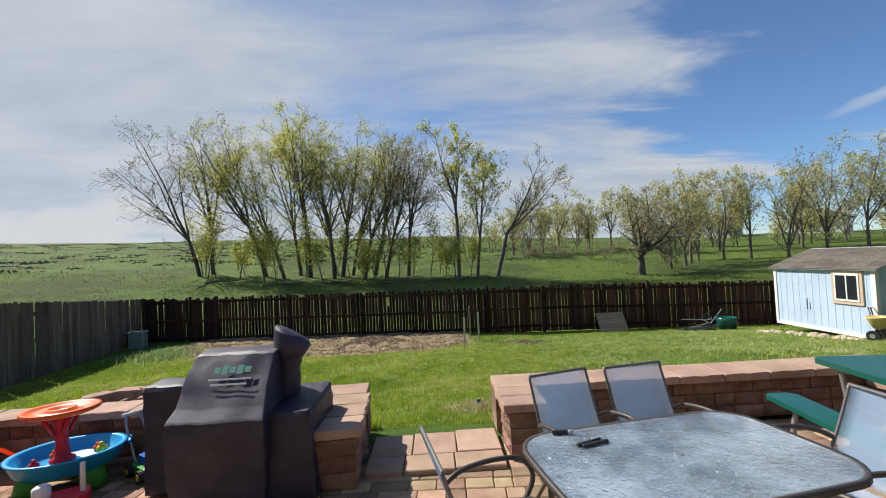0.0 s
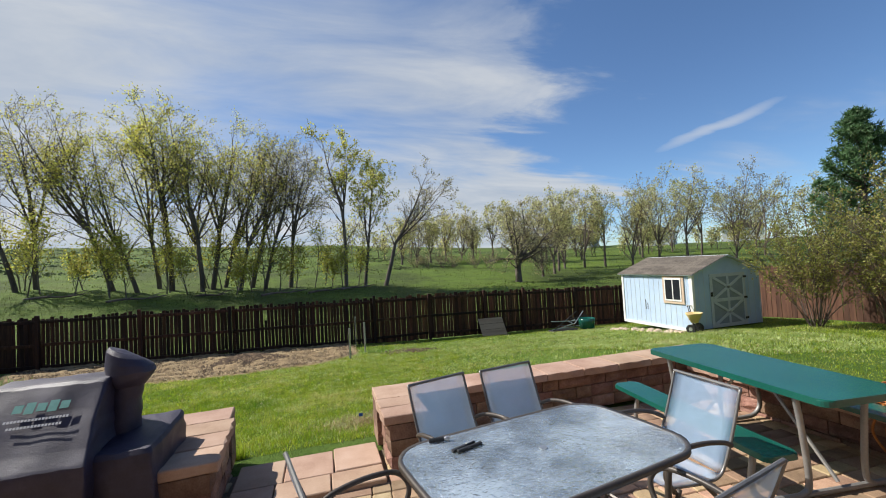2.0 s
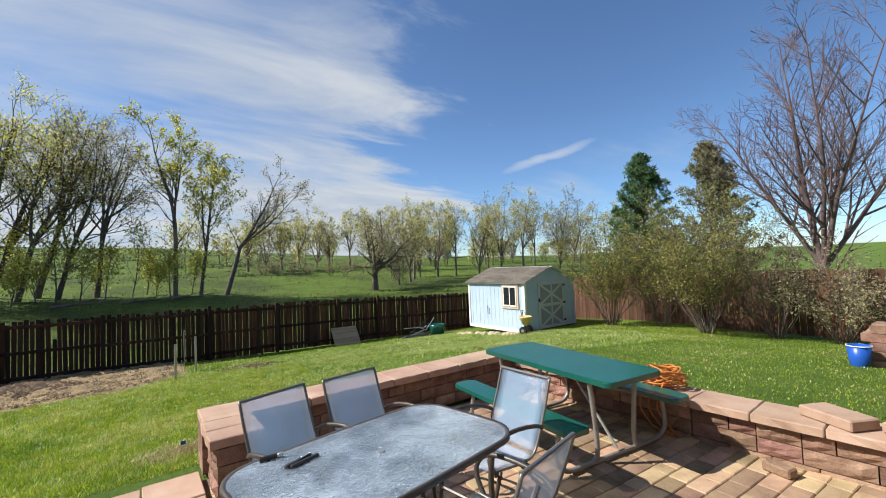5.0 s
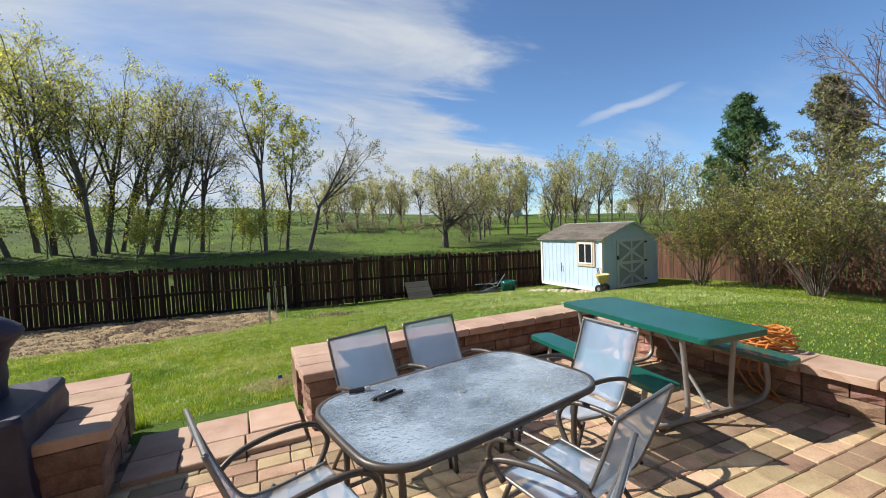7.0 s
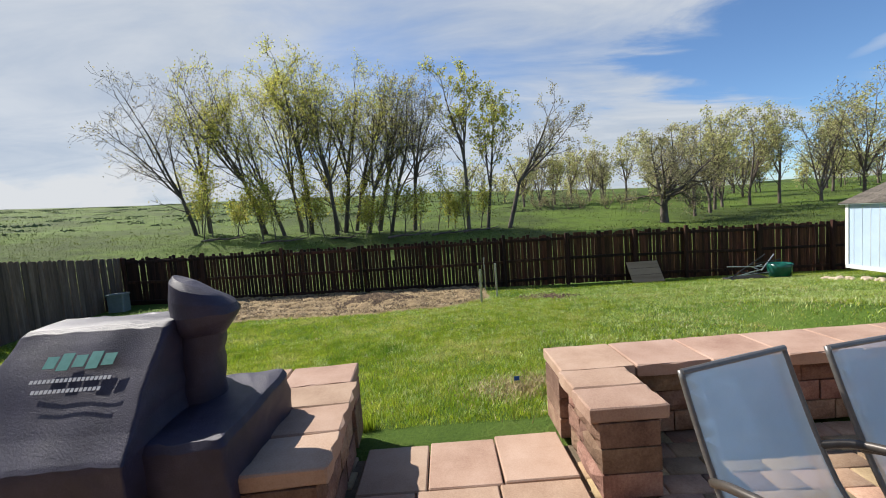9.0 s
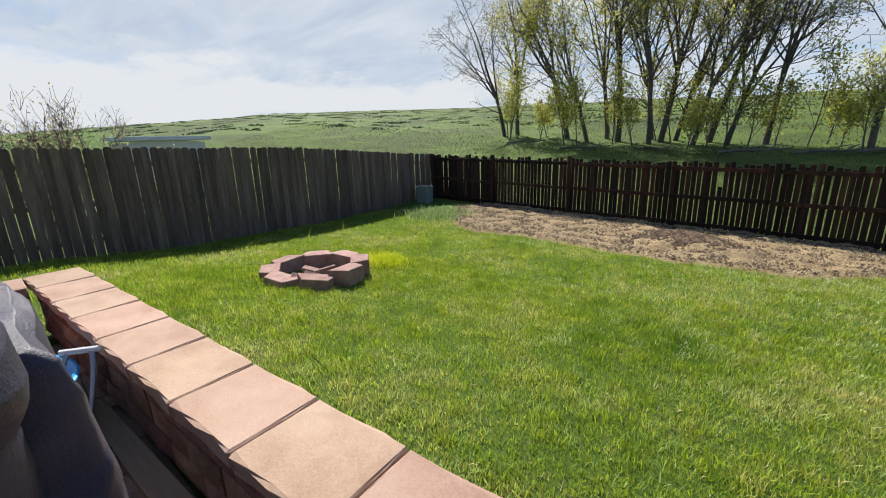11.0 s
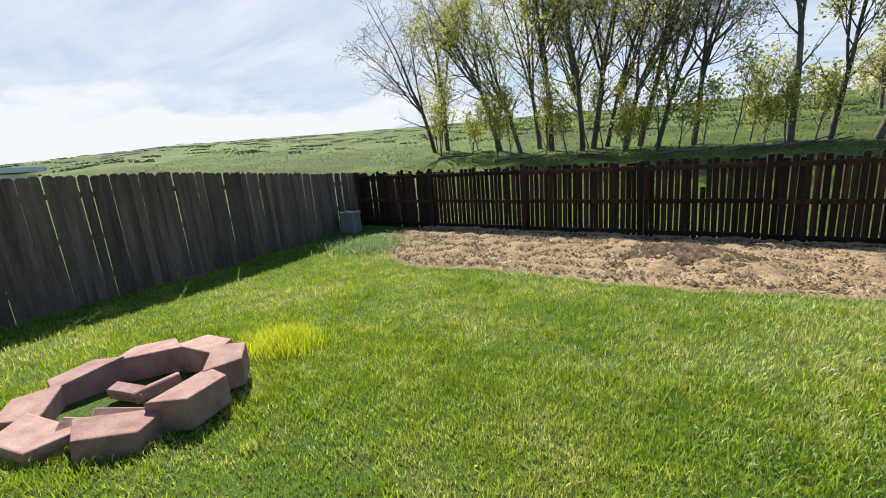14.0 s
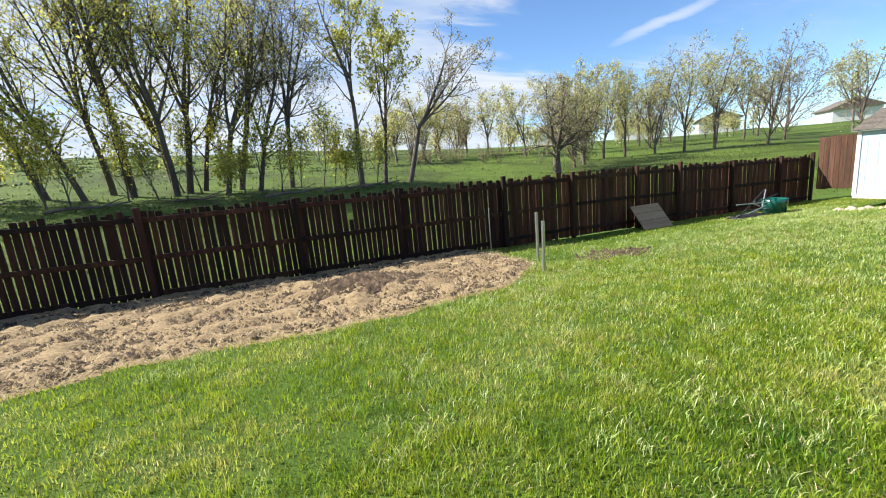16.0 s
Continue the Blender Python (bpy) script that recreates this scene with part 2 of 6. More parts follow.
M["shingle"] = mat("asphalt_shingle", [(0.065, 0.055, 0.045), (0.115, 0.098, 0.08), (0.165, 0.142, 0.12)], 0.95, 20, 150, 0.5, vary=0.25)
M["darkglass"] = mat("window_glass_dark", [(0.015, 0.018, 0.022), (0.03, 0.035, 0.04)], 0.06, 2, 10, 0, spec=0.6)
M["steel"] = mat("galvanised_steel", [(0.42, 0.43, 0.44), (0.56, 0.57, 0.58)], 0.42, 12, 80, 0.05, metal=0.85)
M["black"] = mat("black_plastic", [(0.012, 0.012, 0.013), (0.03, 0.03, 0.032)], 0.45, 12, 90, 0.05)
M["cover"] = mat("grill_cover_fabric", [(0.019, 0.016, 0.033), (0.030, 0.026, 0.050), (0.046, 0.041, 0.074)], 0.52, 6, 150, 0.35, spec=0.5)
M["frame"] = mat("bronze_painted_steel", [(0.055, 0.046, 0.040), (0.095, 0.082, 0.072)], 0.42, 10, 90, 0.04, metal=0.3)
M["frame_pale"] = mat("silver_sling_edge", [(0.15, 0.145, 0.14), (0.22, 0.215, 0.21)], 0.4, 10, 90, 0.04, metal=0.5)
M["green"] = mat("green_plastic", [(0.006, 0.075, 0.056), (0.010, 0.105, 0.078)], 0.24, 3, 60, 0.04, spec=0.5)
M["pipe"] = mat("grey_pipe", [(0.26, 0.25, 0.24), (0.36, 0.35, 0.33)], 0.5, 10, 90, 0.04, metal=0.5)
M["orange"] = mat("orange_plastic", [(0.80, 0.13, 0.02), (0.90, 0.17, 0.03)], 0.35, 5, 60, 0.02)
M["red"] = mat("red_plastic", [(0.55, 0.010, 0.025), (0.66, 0.015, 0.035)], 0.35, 5, 60, 0.02)
M["blue"] = mat("sky_blue_plastic", [(0.015, 0.32, 0.66), (0.02, 0.38, 0.74)], 0.35, 5, 60, 0.02)
M["darkblue"] = mat("blue_plastic", [(0.01, 0.07, 0.36), (0.02, 0.10, 0.46)], 0.35, 5, 60, 0.02)
M["lime"] = mat("leaf_green_plastic", [(0.05, 0.30, 0.04), (0.08, 0.38, 0.06)], 0.4, 5, 60, 0.02)
M["yellow"] = mat("yellow_plastic", [(0.70, 0.48, 0.05), (0.80, 0.56, 0.08)], 0.4, 5, 60, 0.02)
M["cream"] = mat("cream_plastic", [(0.66, 0.48, 0.20), (0.74, 0.56, 0.28)], 0.5, 5, 60, 0.02)
M["hose"] = mat("orange_cord", [(0.48, 0.16, 0.03), (0.62, 0.24, 0.06)], 0.5, 8, 60, 0.02, island=True, vary=0.2)
M["pitbrick"] = mat("fire_pit_block", [(0.25, 0.14, 0.12), (0.36, 0.22, 0.185), (0.45, 0.30, 0.255)], 0.95, 8, 90, 0.5, vary=0.15)
M["board"] = mat("bare_plywood", [(0.26, 0.18, 0.11), (0.36, 0.26, 0.17), (0.42, 0.31, 0.21)], 0.85, 5, 60, 0.2, stretch=(0.1, 1, 1))
M["bin"] = mat("grey_green_plastic", [(0.16, 0.20, 0.20), (0.24, 0.29, 0.28)], 0.6, 6, 60, 0.05)
M["siding"] = mat("house_siding", [(0.60, 0.60, 0.58), (0.68, 0.68, 0.66)], 0.75, 3, 60, 0.05)
M["lightsiding"] = mat("white_siding", [(0.62, 0.64, 0.64), (0.70, 0.72, 0.72)], 0.75, 3, 60, 0.05)
M["grass"] = mat("grass_blade", [(0.12, 0.235, 0.010), (0.325, 0.41, 0.032), (0.62, 0.575, 0.21)], 0.42, 0.7, 4.2, 0, vary=0.42, hue=0.022, island=True, world_space=True, spec=0.8, fine_mix=0.5, trans=0.5)
# dry tips, and the whitish glint of blades put into the base colour
M["grass_pale"] = mat("dry_sheen_grass", [(0.24, 0.36, 0.07), (0.44, 0.54, 0.17), (0.68, 0.71, 0.36)], 0.45, 0.9, 5, 0, vary=0.35, hue=0.02, island=True, world_space=True, spec=0.7, fine_mix=0.5, trans=0.4)
M["field"] = mat("field_grass", [(0.03, 0.046, 0.012), (0.085, 0.115, 0.02), (0.20, 0.25, 0.035)], 0.7, 0.07, 0.6, 0, vary=0.4, hue=0.02, island=True, world_space=True, fine_mix=0.4, trans=0.4)
M["straw"] = mat("dry_straw", [(0.36, 0.27, 0.14), (0.50, 0.39, 0.22), (0.62, 0.51, 0.33)], 0.85, 3, 20, 0, vary=0.3, island=True, world_space=True)
M["weed"] = mat("weed_leaf", [(0.18, 0.28, 0.08), (0.28, 0.38, 0.14), (0.40, 0.46, 0.24)], 0.6, 3, 20, 0, vary=0.3, island=True, world_space=True, trans=0.4)
M["soil"] = mat("dry_soil", [(0.09, 0.060, 0.032), (0.26, 0.185, 0.098), (0.42, 0.32, 0.175)], 1.0, 2.6, 24, 1.0, world_space=True, fine_mix=0.55)
M["clod"] = mat("soil_clod", [(0.030, 0.020, 0.013), (0.075, 0.050, 0.032), (0.19, 0.135, 0.082)], 1.0, 9, 50, 0.8, vary=0.4, island=True)


def sling(name, tone):
    m = mat(name, [tuple(c * 0.85 for c in tone), tone], 0.6, 5, 400, 0.1, spec=0.3)
    n, l = m.node_tree.nodes, m.node_tree.links
    b, o = n["Principled BSDF"], n["Material Output"]
    tr = n.new("ShaderNodeBsdfTransparent")
    mixs = n.new("ShaderNodeMixShader")
    mixs.inputs[0].default_value = 0.66
    tl = n.new("ShaderNodeBsdfTranslucent")
    tl.inputs["Color"].default_value = (*tone, 1)
    ms = n.new("ShaderNodeMixShader")
    ms.inputs[0].default_value = 0.14
    l.new(b.outputs[0], ms.inputs[1])
    l.new(tl.outputs[0], ms.inputs[2])
    l.new(tr.outputs[0], mixs.inputs[1])
    l.new(ms.outputs[0], mixs.inputs[2])
    l.new(mixs.outputs[0], o.inputs["Surface"])
    return m


M["sling"] = sling("blue_sling_mesh", (0.47, 0.63, 0.83))


def glass_top():
    m = bpy.data.materials.new("rippled_glass")
    m.use_nodes = True
    n, l = m.node_tree.nodes, m.node_tree.links
    n.remove(n["Principled BSDF"])
    tc = n.new("ShaderNodeTexCoord")
    v = n.new("ShaderNodeTexNoise")
    v.inputs["Scale"].default_value, v.inputs["Detail"].default_value, v.inputs["Distortion"].default_value = 40, 2, 0.4
    l.new(tc.outputs["Object"], v.inputs["Vector"])
    bp = n.new("ShaderNodeBump")
    bp.inputs["Strength"].default_value, bp.inputs["Distance"].default_value = 0.9, 0.02
    l.new(v.outputs["Fac"], bp.inputs["Height"])
    gl = n.new("ShaderNodeBsdfGlossy")
    gl.inputs["Roughness"].default_value = 0.07
    gl.inputs["Color"].default_value = (0.9, 0.95, 1, 1)
    # pale blue diffuse that stands in for bright sky mirrored in the glass
    df = n.new("ShaderNodeBsdfDiffuse")
    df.inputs["Color"].default_value = (0.56, 0.67, 0.78, 1)
    tr = n.new("ShaderNodeBsdfTransparent")
    tr.inputs["Color"].default_value = (0.86, 0.91, 0.92, 1)
    a = n.new("ShaderNodeMixShader")
    # blotches of that painted reflection, more and less opaque
    st = n.new("ShaderNodeTexNoise")
    st.inputs["Scale"].default_value, st.inputs["Detail"].default_value = 3.5, 6
    l.new(tc.outputs["Object"], st.inputs["Vector"])
    sr = n.new("ShaderNodeMapRange")
    sr.inputs[1].default_value, sr.inputs[2].default_value, sr.inputs[3].default_value, sr.inputs[4].default_value = 0.38, 0.66, 0.18, 0.50
    l.new(st.outputs["Fac"], sr.inputs[0])
    l.new(sr.outputs[0], a.inputs[0])
    l.new(tr.outputs[0], a.inputs[1])
    l.new(df.outputs[0], a.inputs[2])
    fr = n.new("ShaderNodeFresnel")
    fr.inputs["IOR"].default_value = 2.0
    l.new(bp.outputs[0], gl.inputs["Normal"])
    l.new(bp.outputs[0], fr.inputs["Normal"])
    c = n.new("ShaderNodeMixShader")
    l.new(fr.outputs[0], c.inputs[0])
    l.new(a.outputs[0], c.inputs[1])
    l.new(gl.outputs[0], c.inputs[2])
    l.new(c.outputs[0], n["Material Output"].inputs["Surface"])
    return m


M["glass"] = glass_top()


# ---- mesh helpers ----
def finish(bm, name, smooth=False):
    me = bpy.data.meshes.new(name)
    bmesh.ops.recalc_face_normals(bm, faces=bm.faces)
    bm.to_mesh(me)
    bm.free()
    if smooth:
        me.shade_smooth()
    return me


def part(name, bm, material, parent=None, label="", smooth=False, m=None):
    me = bm if isinstance(bm, bpy.types.Mesh) else finish(bm, name, smooth)
    if not me.materials:
        me.materials.append(M[material] if isinstance(material, str) else material)
    ob = new(name, me)
    if parent:
        ob.parent = parent
    if m is not None:
        ob.matrix_basis = m
    if label:
        ob["label"] = label
    return ob


def thing(name, label, category, m=None, group="", kind=""):
    e = new(name)
    e.empty_display_size = 0.2
    if m is not None:
        e.matrix_basis = m
    return tagged(e, label, category, group, kind)


def add_box(bm, lo, hi, bevel=0.0, m=None, seg=1):
    r = bmesh.ops.create_cube(bm, size=1.0)
    c = [(a + b) / 2 for a, b in zip(lo, hi)]
    s = [abs(b - a) for a, b in zip(lo, hi)]
    mm = Matrix.Translation(c) @ Matrix.Diagonal((*s, 1))
    bmesh.ops.transform(bm, matrix=(m @ mm) if m is not None else mm, verts=r["verts"])
    if bevel:
        es = list({e for v in r["verts"] for e in v.link_edges})
        bmesh.ops.bevel(bm, geom=es, offset=bevel, segments=seg, profile=0.5, affect="EDGES")
    return bm


def box(lo, hi, bevel=0.0, seg=1):
    return add_box(bmesh.new(), lo, hi, bevel, None, seg)


def add_tube(bm, pts, radii, sides=8, close=True):
    pts = [Vector(p) for p in pts]
    if isinstance(radii, (int, float)):
        radii = [radii] * len(pts)
    rings = []
    side = None
    for i, p in enumerate(pts):
        d = (pts[min(i + 1, len(pts) - 1)] - pts[max(i - 1, 0)]).normalized()
        if side is None:
            side = d.orthogonal().normalized()
        else:
            side = (side - d * side.dot(d))
            side = side.normalized() if side.length > 1e-6 else d.orthogonal().normalized()
        up = d.cross(side)
        rings.append([bm.verts.new(p + (side * math.cos(2 * math.pi * k / sides) + up * math.sin(2 * math.pi * k / sides)) * radii[i]) for k in range(sides)])
    for a, b in zip(rings, rings[1:]):
        for k in range(sides):
            bm.faces.new((a[k], a[(k + 1) % sides], b[(k + 1) % sides], b[k]))
    if close:
        bm.faces.new(rings[0][::-1])
        bm.faces.new(rings[-1])
    return bm


def tube(pts, radii, sides=8):
    return add_tube(bmesh.new(), pts, radii, sides)


def arc(pts, n=5):
    """A smooth line through the given corners."""
    pts = [Vector(p) for p in pts]
    out = []
    for i in range(len(pts) - 1):
        p0, p1, p2, p3 = pts[max(i - 1, 0)], pts[i], pts[i + 1], pts[min(i + 2, len(pts) - 1)]
        for k in range(n):
            t = k / n
            out.append(0.5 * (2 * p1 + (p2 - p0) * t + (2 * p0 - 5 * p1 + 4 * p2 - p3) * t * t + (3 * p1 - p0 - 3 * p2 + p3) * t ** 3))
    return out + [pts[-1]]


def lathe(profile, sides=24, sx=1.0, sy=1.0):
    bm = bmesh.new()
    rings = [[bm.verts.new((r * sx * math.cos(2 * math.pi * k / sides), r * sy * math.sin(2 * math.pi * k / sides), z)) for k in range(sides)] for r, z in profile]
    for a, b in zip(rings, rings[1:]):
        for k in range(sides):
            bm.faces.new((a[k], a[(k + 1) % sides], b[(k + 1) % sides], b[k]))
    bm.faces.new(rings[0][::-1])
    bm.faces.new(rings[-1])
    return bm


def prism(outline, z0, z1, bevel=0.0):
    """An upright prism over a closed outline of (x, y)."""
    bm = bmesh.new()
    lo = [bm.verts.new((x, y, z0)) for x, y in outline]
    hi = [bm.verts.new((x, y, z1)) for x, y in outline]
    n = len(outline)
    for k in range(n):
        bm.faces.new((lo[k], lo[(k + 1) % n], hi[(k + 1) % n], hi[k]))
    bm.faces.new(lo[::-1])
    top = bm.faces.new(hi)
    if bevel:
        bmesh.ops.bevel(bm, geom=list(top.edges), offset=bevel, segments=2, profile=0.5, affect="EDGES")
    return bm


def soup(name, verts, faces, material):
    me = bpy.data.meshes.new(name)
    v = np.asarray(verts, dtype=np.float32)
    f = np.asarray(faces, dtype=np.int32)
    me.vertices.add(len(v))
    me.vertices.foreach_set("co", v.ravel())
    k = f.shape[1]
    me.loops.add(f.size)
    me.loops.foreach_set("vertex_index", f.ravel())
    me.polygons.add(len(f))
    me.polygons.foreach_set("loop_start", np.arange(0, f.size, k, dtype=np.int32))
    me.update(calc_edges=True)
    me.materials.append(M[material])
    return me


def lerp_table(x, table):
    return float(np.interp(x, [a for a, _ in table], [b for _, b in table]))


# ---- terrain ----
LAWN = ((4.7, -0.02), (5.3, -0.10), (6.9, -0.36), (9.5, -0.55), (12.3, -0.74), (15.3, -0.92))
RIDGE = ((-180, 0.6), (-95, 0.9), (-75, 2.2), (-60, 3.5), (-45, 3.7), (-30, 3.9), (-15, 3.7), (0, 3.5), (15, 2.5), (30, 1.6), (45, 1.1), (60, 0.7), (180, 0.6))


def land(x, y):
    """The ground's height."""
    z = lerp_table(y, LAWN)
    if y > 11:
        z -= 0.022 * (x - 1.0) * min(1, (y - 11) / 4) if x < 14 else 0.29 * min(1, (y - 11) / 4)
    if 12.6 < y < 18 and x < 4:
        z += 0.06 * min(1, (y - 12.6) / 2.2, (18 - y) / 2.4) * min(1, (4 - x) / 2)
    if x > 5.6 and y < 10:
        w = min(1.0, (x - 5.6) / 0.4) * min(1.0, max(0.0, (10 - y) / 5))
        z = z * (1 - w) + max(-0.6, 0.28 - 0.09 * (x - 6)) * w
    if x < -4.8:
        z -= min(1.0, (-4.8 - x) / 4.0) * lerp_table(y, ((0, 0.42), (5.5, 0.34), (8, 0.2), (11.5, 0.0)))
    r = math.hypot(x, y)
    if y > 15.3 or r > 24:
        az = math.degrees(math.atan2(x, y))
        top = 1.5 + 130 * math.tan(radians(lerp_table(az, RIDGE)))
        d = min(1.0, max(0.0, (r - 17.5) / 112))
        w = min(1.0, max((y - 15.3) / 6, (r - 24) / 10, 0))
        far = z + (top - z) * d ** 0.85
        z = z * (1 - w) + far * w
        if r > 130:
            z += -(r - 130) * 0.02
        z += 0.12 * w * noise.noise((x * 0.15, y * 0.15, 0)) + min(0.5, 0.006 * r) * w * noise.noise((x * 0.05, y * 0.05, 3))
    else:
        z += 0.025 * noise.noise((x * 0.7, y * 0.7, 1)) * min(1.0, max(0.0, (y - 4.9)))
    return z


def axis(lo, hi, step, far_lo, far_hi, grow=1.13):
    mid = list(np.arange(lo, hi + 1e-6, step))
    right, s, v = [], step, hi
    while v < far_hi:
        s *= grow
        v += s
        right.append(v)
    left, s, v = [], step, lo
    while v > far_lo:
        s *= grow
        v -= s
        left.append(v)
    return left[::-1] + mid + right


GX, GY = axis(-9.5, 15.5, 0.35, -900, 900), axis(-1, 16.5, 0.35, -700, 1200)
gv = [(x, y, land(x, y) - (0.12 if -3.5 < x < 5.4 and y < 4.55 else 0.0)) for y in GY for x in GX]
gw = len(GX)
gf = [(j * gw + i, j * gw + i + 1, (j + 1) * gw + i + 1, (j + 1) * gw + i) for j in range(len(GY) - 1) for i in range(gw - 1)]


def ground_material():
    m = bpy.data.materials.new("lawn_and_field")
    m.use_nodes = True
    n, l = m.node_tree.nodes, m.node_tree.links
    b = n["Principled BSDF"]
    b.inputs["Roughness"].default_value = 0.9
    b.inputs["Specular IOR Level"].default_value = 0.2
    pos = n.new("ShaderNodeNewGeometry").outputs["Position"]

    def noise_node(scale, detail, rough=0.6):
        t = n.new("ShaderNodeTexNoise")
        t.inputs["Scale"].default_value, t.inputs["Detail"].default_value, t.inputs["Roughness"].default_value = scale, detail, rough
        l.new(pos, t.inputs["Vector"])
        return t.outputs["Fac"]

    def ramp(fac, stops):
        r = n.new("ShaderNodeValToRGB")
        el = r.color_ramp.elements
        while len(el) < len(stops):
            el.new(0.5)
        for e, (p, c) in zip(el, stops):
            e.position, e.color = p, (*c, 1)
        l.new(fac, r.inputs[0])
        return r.outputs[0]

    def mixc(fac, a, c):
        x = n.new("ShaderNodeMix")
        x.data_type = "RGBA"
        l.new(fac, x.inputs[0])
        l.new(a, x.inputs[6])
        l.new(c, x.inputs[7])
        return x.outputs[2]

    fine = noise_node(38, 6, 0.75)
    lawn = ramp(noise_node(0.7, 6, 0.7), [(0.3, (0.07, 0.14, 0.014)), (0.5, (0.11, 0.19, 0.022)), (0.66, (0.17, 0.22, 0.045)), (0.78, (0.26, 0.25, 0.10))])
    lawn = mixc(fine, ramp(fine, [(0.3, (0.03, 0.07, 0.01)), (0.7, (0.14, 0.21, 0.04))]), lawn)
    field = ramp(noise_node(0.11, 8, 0.72), [(0.36, (0.035, 0.058, 0.012)), (0.47, (0.066, 0.105, 0.015)), (0.56, (0.13, 0.22, 0.022)), (0.68, (0.12, 0.15, 0.032))])
    field = mixc(noise_node(1.3, 6, 0.75), ramp(noise_node(2.2, 6, 0.7), [(0.35, (0.032, 0.042, 0.014)), (0.65, (0.10, 0.135, 0.028))]), field)
    sp = n.new("ShaderNodeSeparateXYZ")
    l.new(pos, sp.inputs[0])
    mr = n.new("ShaderNodeMapRange")
    mr.inputs[1].default_value, mr.inputs[2].default_value = 15.0, 17.0
    l.new(sp.outputs["Y"], mr.inputs[0])
    l.new(mixc(mr.outputs[0], lawn, field), b.inputs["Base Color"])
    bp = n.new("ShaderNodeBump")
    bp.inputs["Strength"].default_value, bp.inputs["Distance"].default_value = 0.9, 0.05
    l.new(fine, bp.inputs["Height"])
    l.new(bp.outputs[0], b.inputs["Normal"])
    return m


M["ground"] = ground_material()
ground = tagged(new("ground", soup("ground", gv, gf, "ground")), "mown green lawn sloping down, rising into a wide grassy field", "ground", kind="structure")
ground.data.shade_smooth()

# ---- fences ----
FENCE_Y = 15.28
B_TOP = ((-9.6, 0.93), (-4.2, 0.80), (0.4, 0.70), (5.0, 0.66), (8.8, 0.56), (14.0, 0.40), (16.0, 0.36))
G_TOP = ((-8, 1.75), (1.5, 1.57), (6, 1.45), (10, 1.33), (13.5, 1.05), (15.3, 0.93))


def picket_mesh(w, h, t, dog=0.03, name="picket"):
    bm = bmesh.new()
    out = [(-w / 2, 0), (w / 2, 0), (w / 2, h - dog), (w / 2 - dog, h), (-w / 2 + dog, h), (-w / 2, h - dog)]
    a = [bm.verts.new((x, -t / 2, z)) for x, z in out]
    b = [bm.verts.new((x, t / 2, z)) for x, z in out]
    bm.faces.new(a)
    bm.faces.new(b[::-1])
    for k in range(6):
        bm.faces.new((a[k], b[k], b[(k + 1) % 6], a[(k + 1) % 6]))
    return finish(bm, name)


rng = random.Random(4)
back_fence = thing("back_fence", "dark brown weathered picket fence with posts and rails", "fence", kind="structure")
pk = [picket_mesh(w, h, 0.018, 0.012) for w, h in ((0.086, 1.64), (0.096, 1.66), (0.10, 1.62), (0.09, 1.58), (0.135, 1.66))]
for me in pk:
    me.materials.append(M["brownwood"])
pk_red = [me.copy() for me in pk]
for me in pk_red:
    me.materials.clear()
    me.materials.append(M["brownwood_red"])


def picket_gap(x):
    """Each bay was nailed up with its own spacing."""
    if x < -6.7:
        return rng.choice((0.002, 0.003, 0.002, 0.02))
    if x < -4.16:
        return rng.choice((0.018, 0.022, 0.027))
    if x < 2.4:
        return rng.choice((0.008, 0.014, 0.02, 0.024))
    return rng.choice((0.003, 0.004, 0.008, 0.018))


x = -9.38
while x < 15.4:
    me = rng.choice(pk[:4]) if not (2.2 < x < 3.0 or 4.2 < x < 6.8) else rng.choice(pk_red[2:]) if x > 3 else rng.choice(pk[2:])
    if x >= 3 and me in pk:
        me = pk_red[pk.index(me)]
    w = (0.086, 0.096, 0.10, 0.09, 0.135)[(pk if me in pk else pk_red).index(me)]
    if not -3.87 < x + w / 2 < -3.77 and rng.random() > 0.012:
        z = lerp_table(x, B_TOP) - 1.64 + rng.uniform(-0.022, 0.018)
        part("picket", me, "brownwood", back_fence, m=pose(x + w / 2, FENCE_Y + 0.045 + rng.uniform(-0.004, 0.004), z, rng.uniform(-0.6, 0.6), rng.uniform(-0.7, 0.7), rng.uniform(-2, 2)))
    elif rng.random() > 0.3:
        part("picket", pk[0], "brownwood", back_fence, m=pose(x + w / 2, FENCE_Y + 0.045, lerp_table(x, B_TOP) - 1.64 - 0.52))
    x += w + picket_gap(x)
POSTS = (-9.25, -6.7, -4.16, -1.67, 0.38, 2.98, 4.99, 7.2, 8.84, 11.2, 13.6, 15.4)
for i, px in enumerate(POSTS):
    t = lerp_table(px, B_TOP)
    part("post", box((-0.046, -0.046, 0), (0.046, 0.046, 1.72 + (i % 3) * 0.03), 0.006), "brownwood", back_fence, m=pose(px, FENCE_Y - 0.05, t - 1.70, 0, rng.uniform(-0.6, 0.6), 0))
for a, b in zip(POSTS, POSTS[1:]):
    for off in (0.14, 0.80, 1.44):
        za, zb = lerp_table(a, B_TOP) - off, lerp_table(b, B_TOP) - off + rng.uniform(-0.03, 0.03)
        ln = math.hypot(b - a, zb - za) - 0.1
        part("rail", box((-ln / 2, -0.019, -0.044), (ln / 2, 0.019, 0.044), 0.004), "brownwood", back_fence, m=pose((a + b) / 2, FENCE_Y + 0.012, (za + zb) / 2, 0, -math.degrees(math.atan2(zb - za, b - a)), 0))

grey_fence = thing("side_fence", "weathered grey dog-eared wooden privacy fence", "fence", kind="structure")
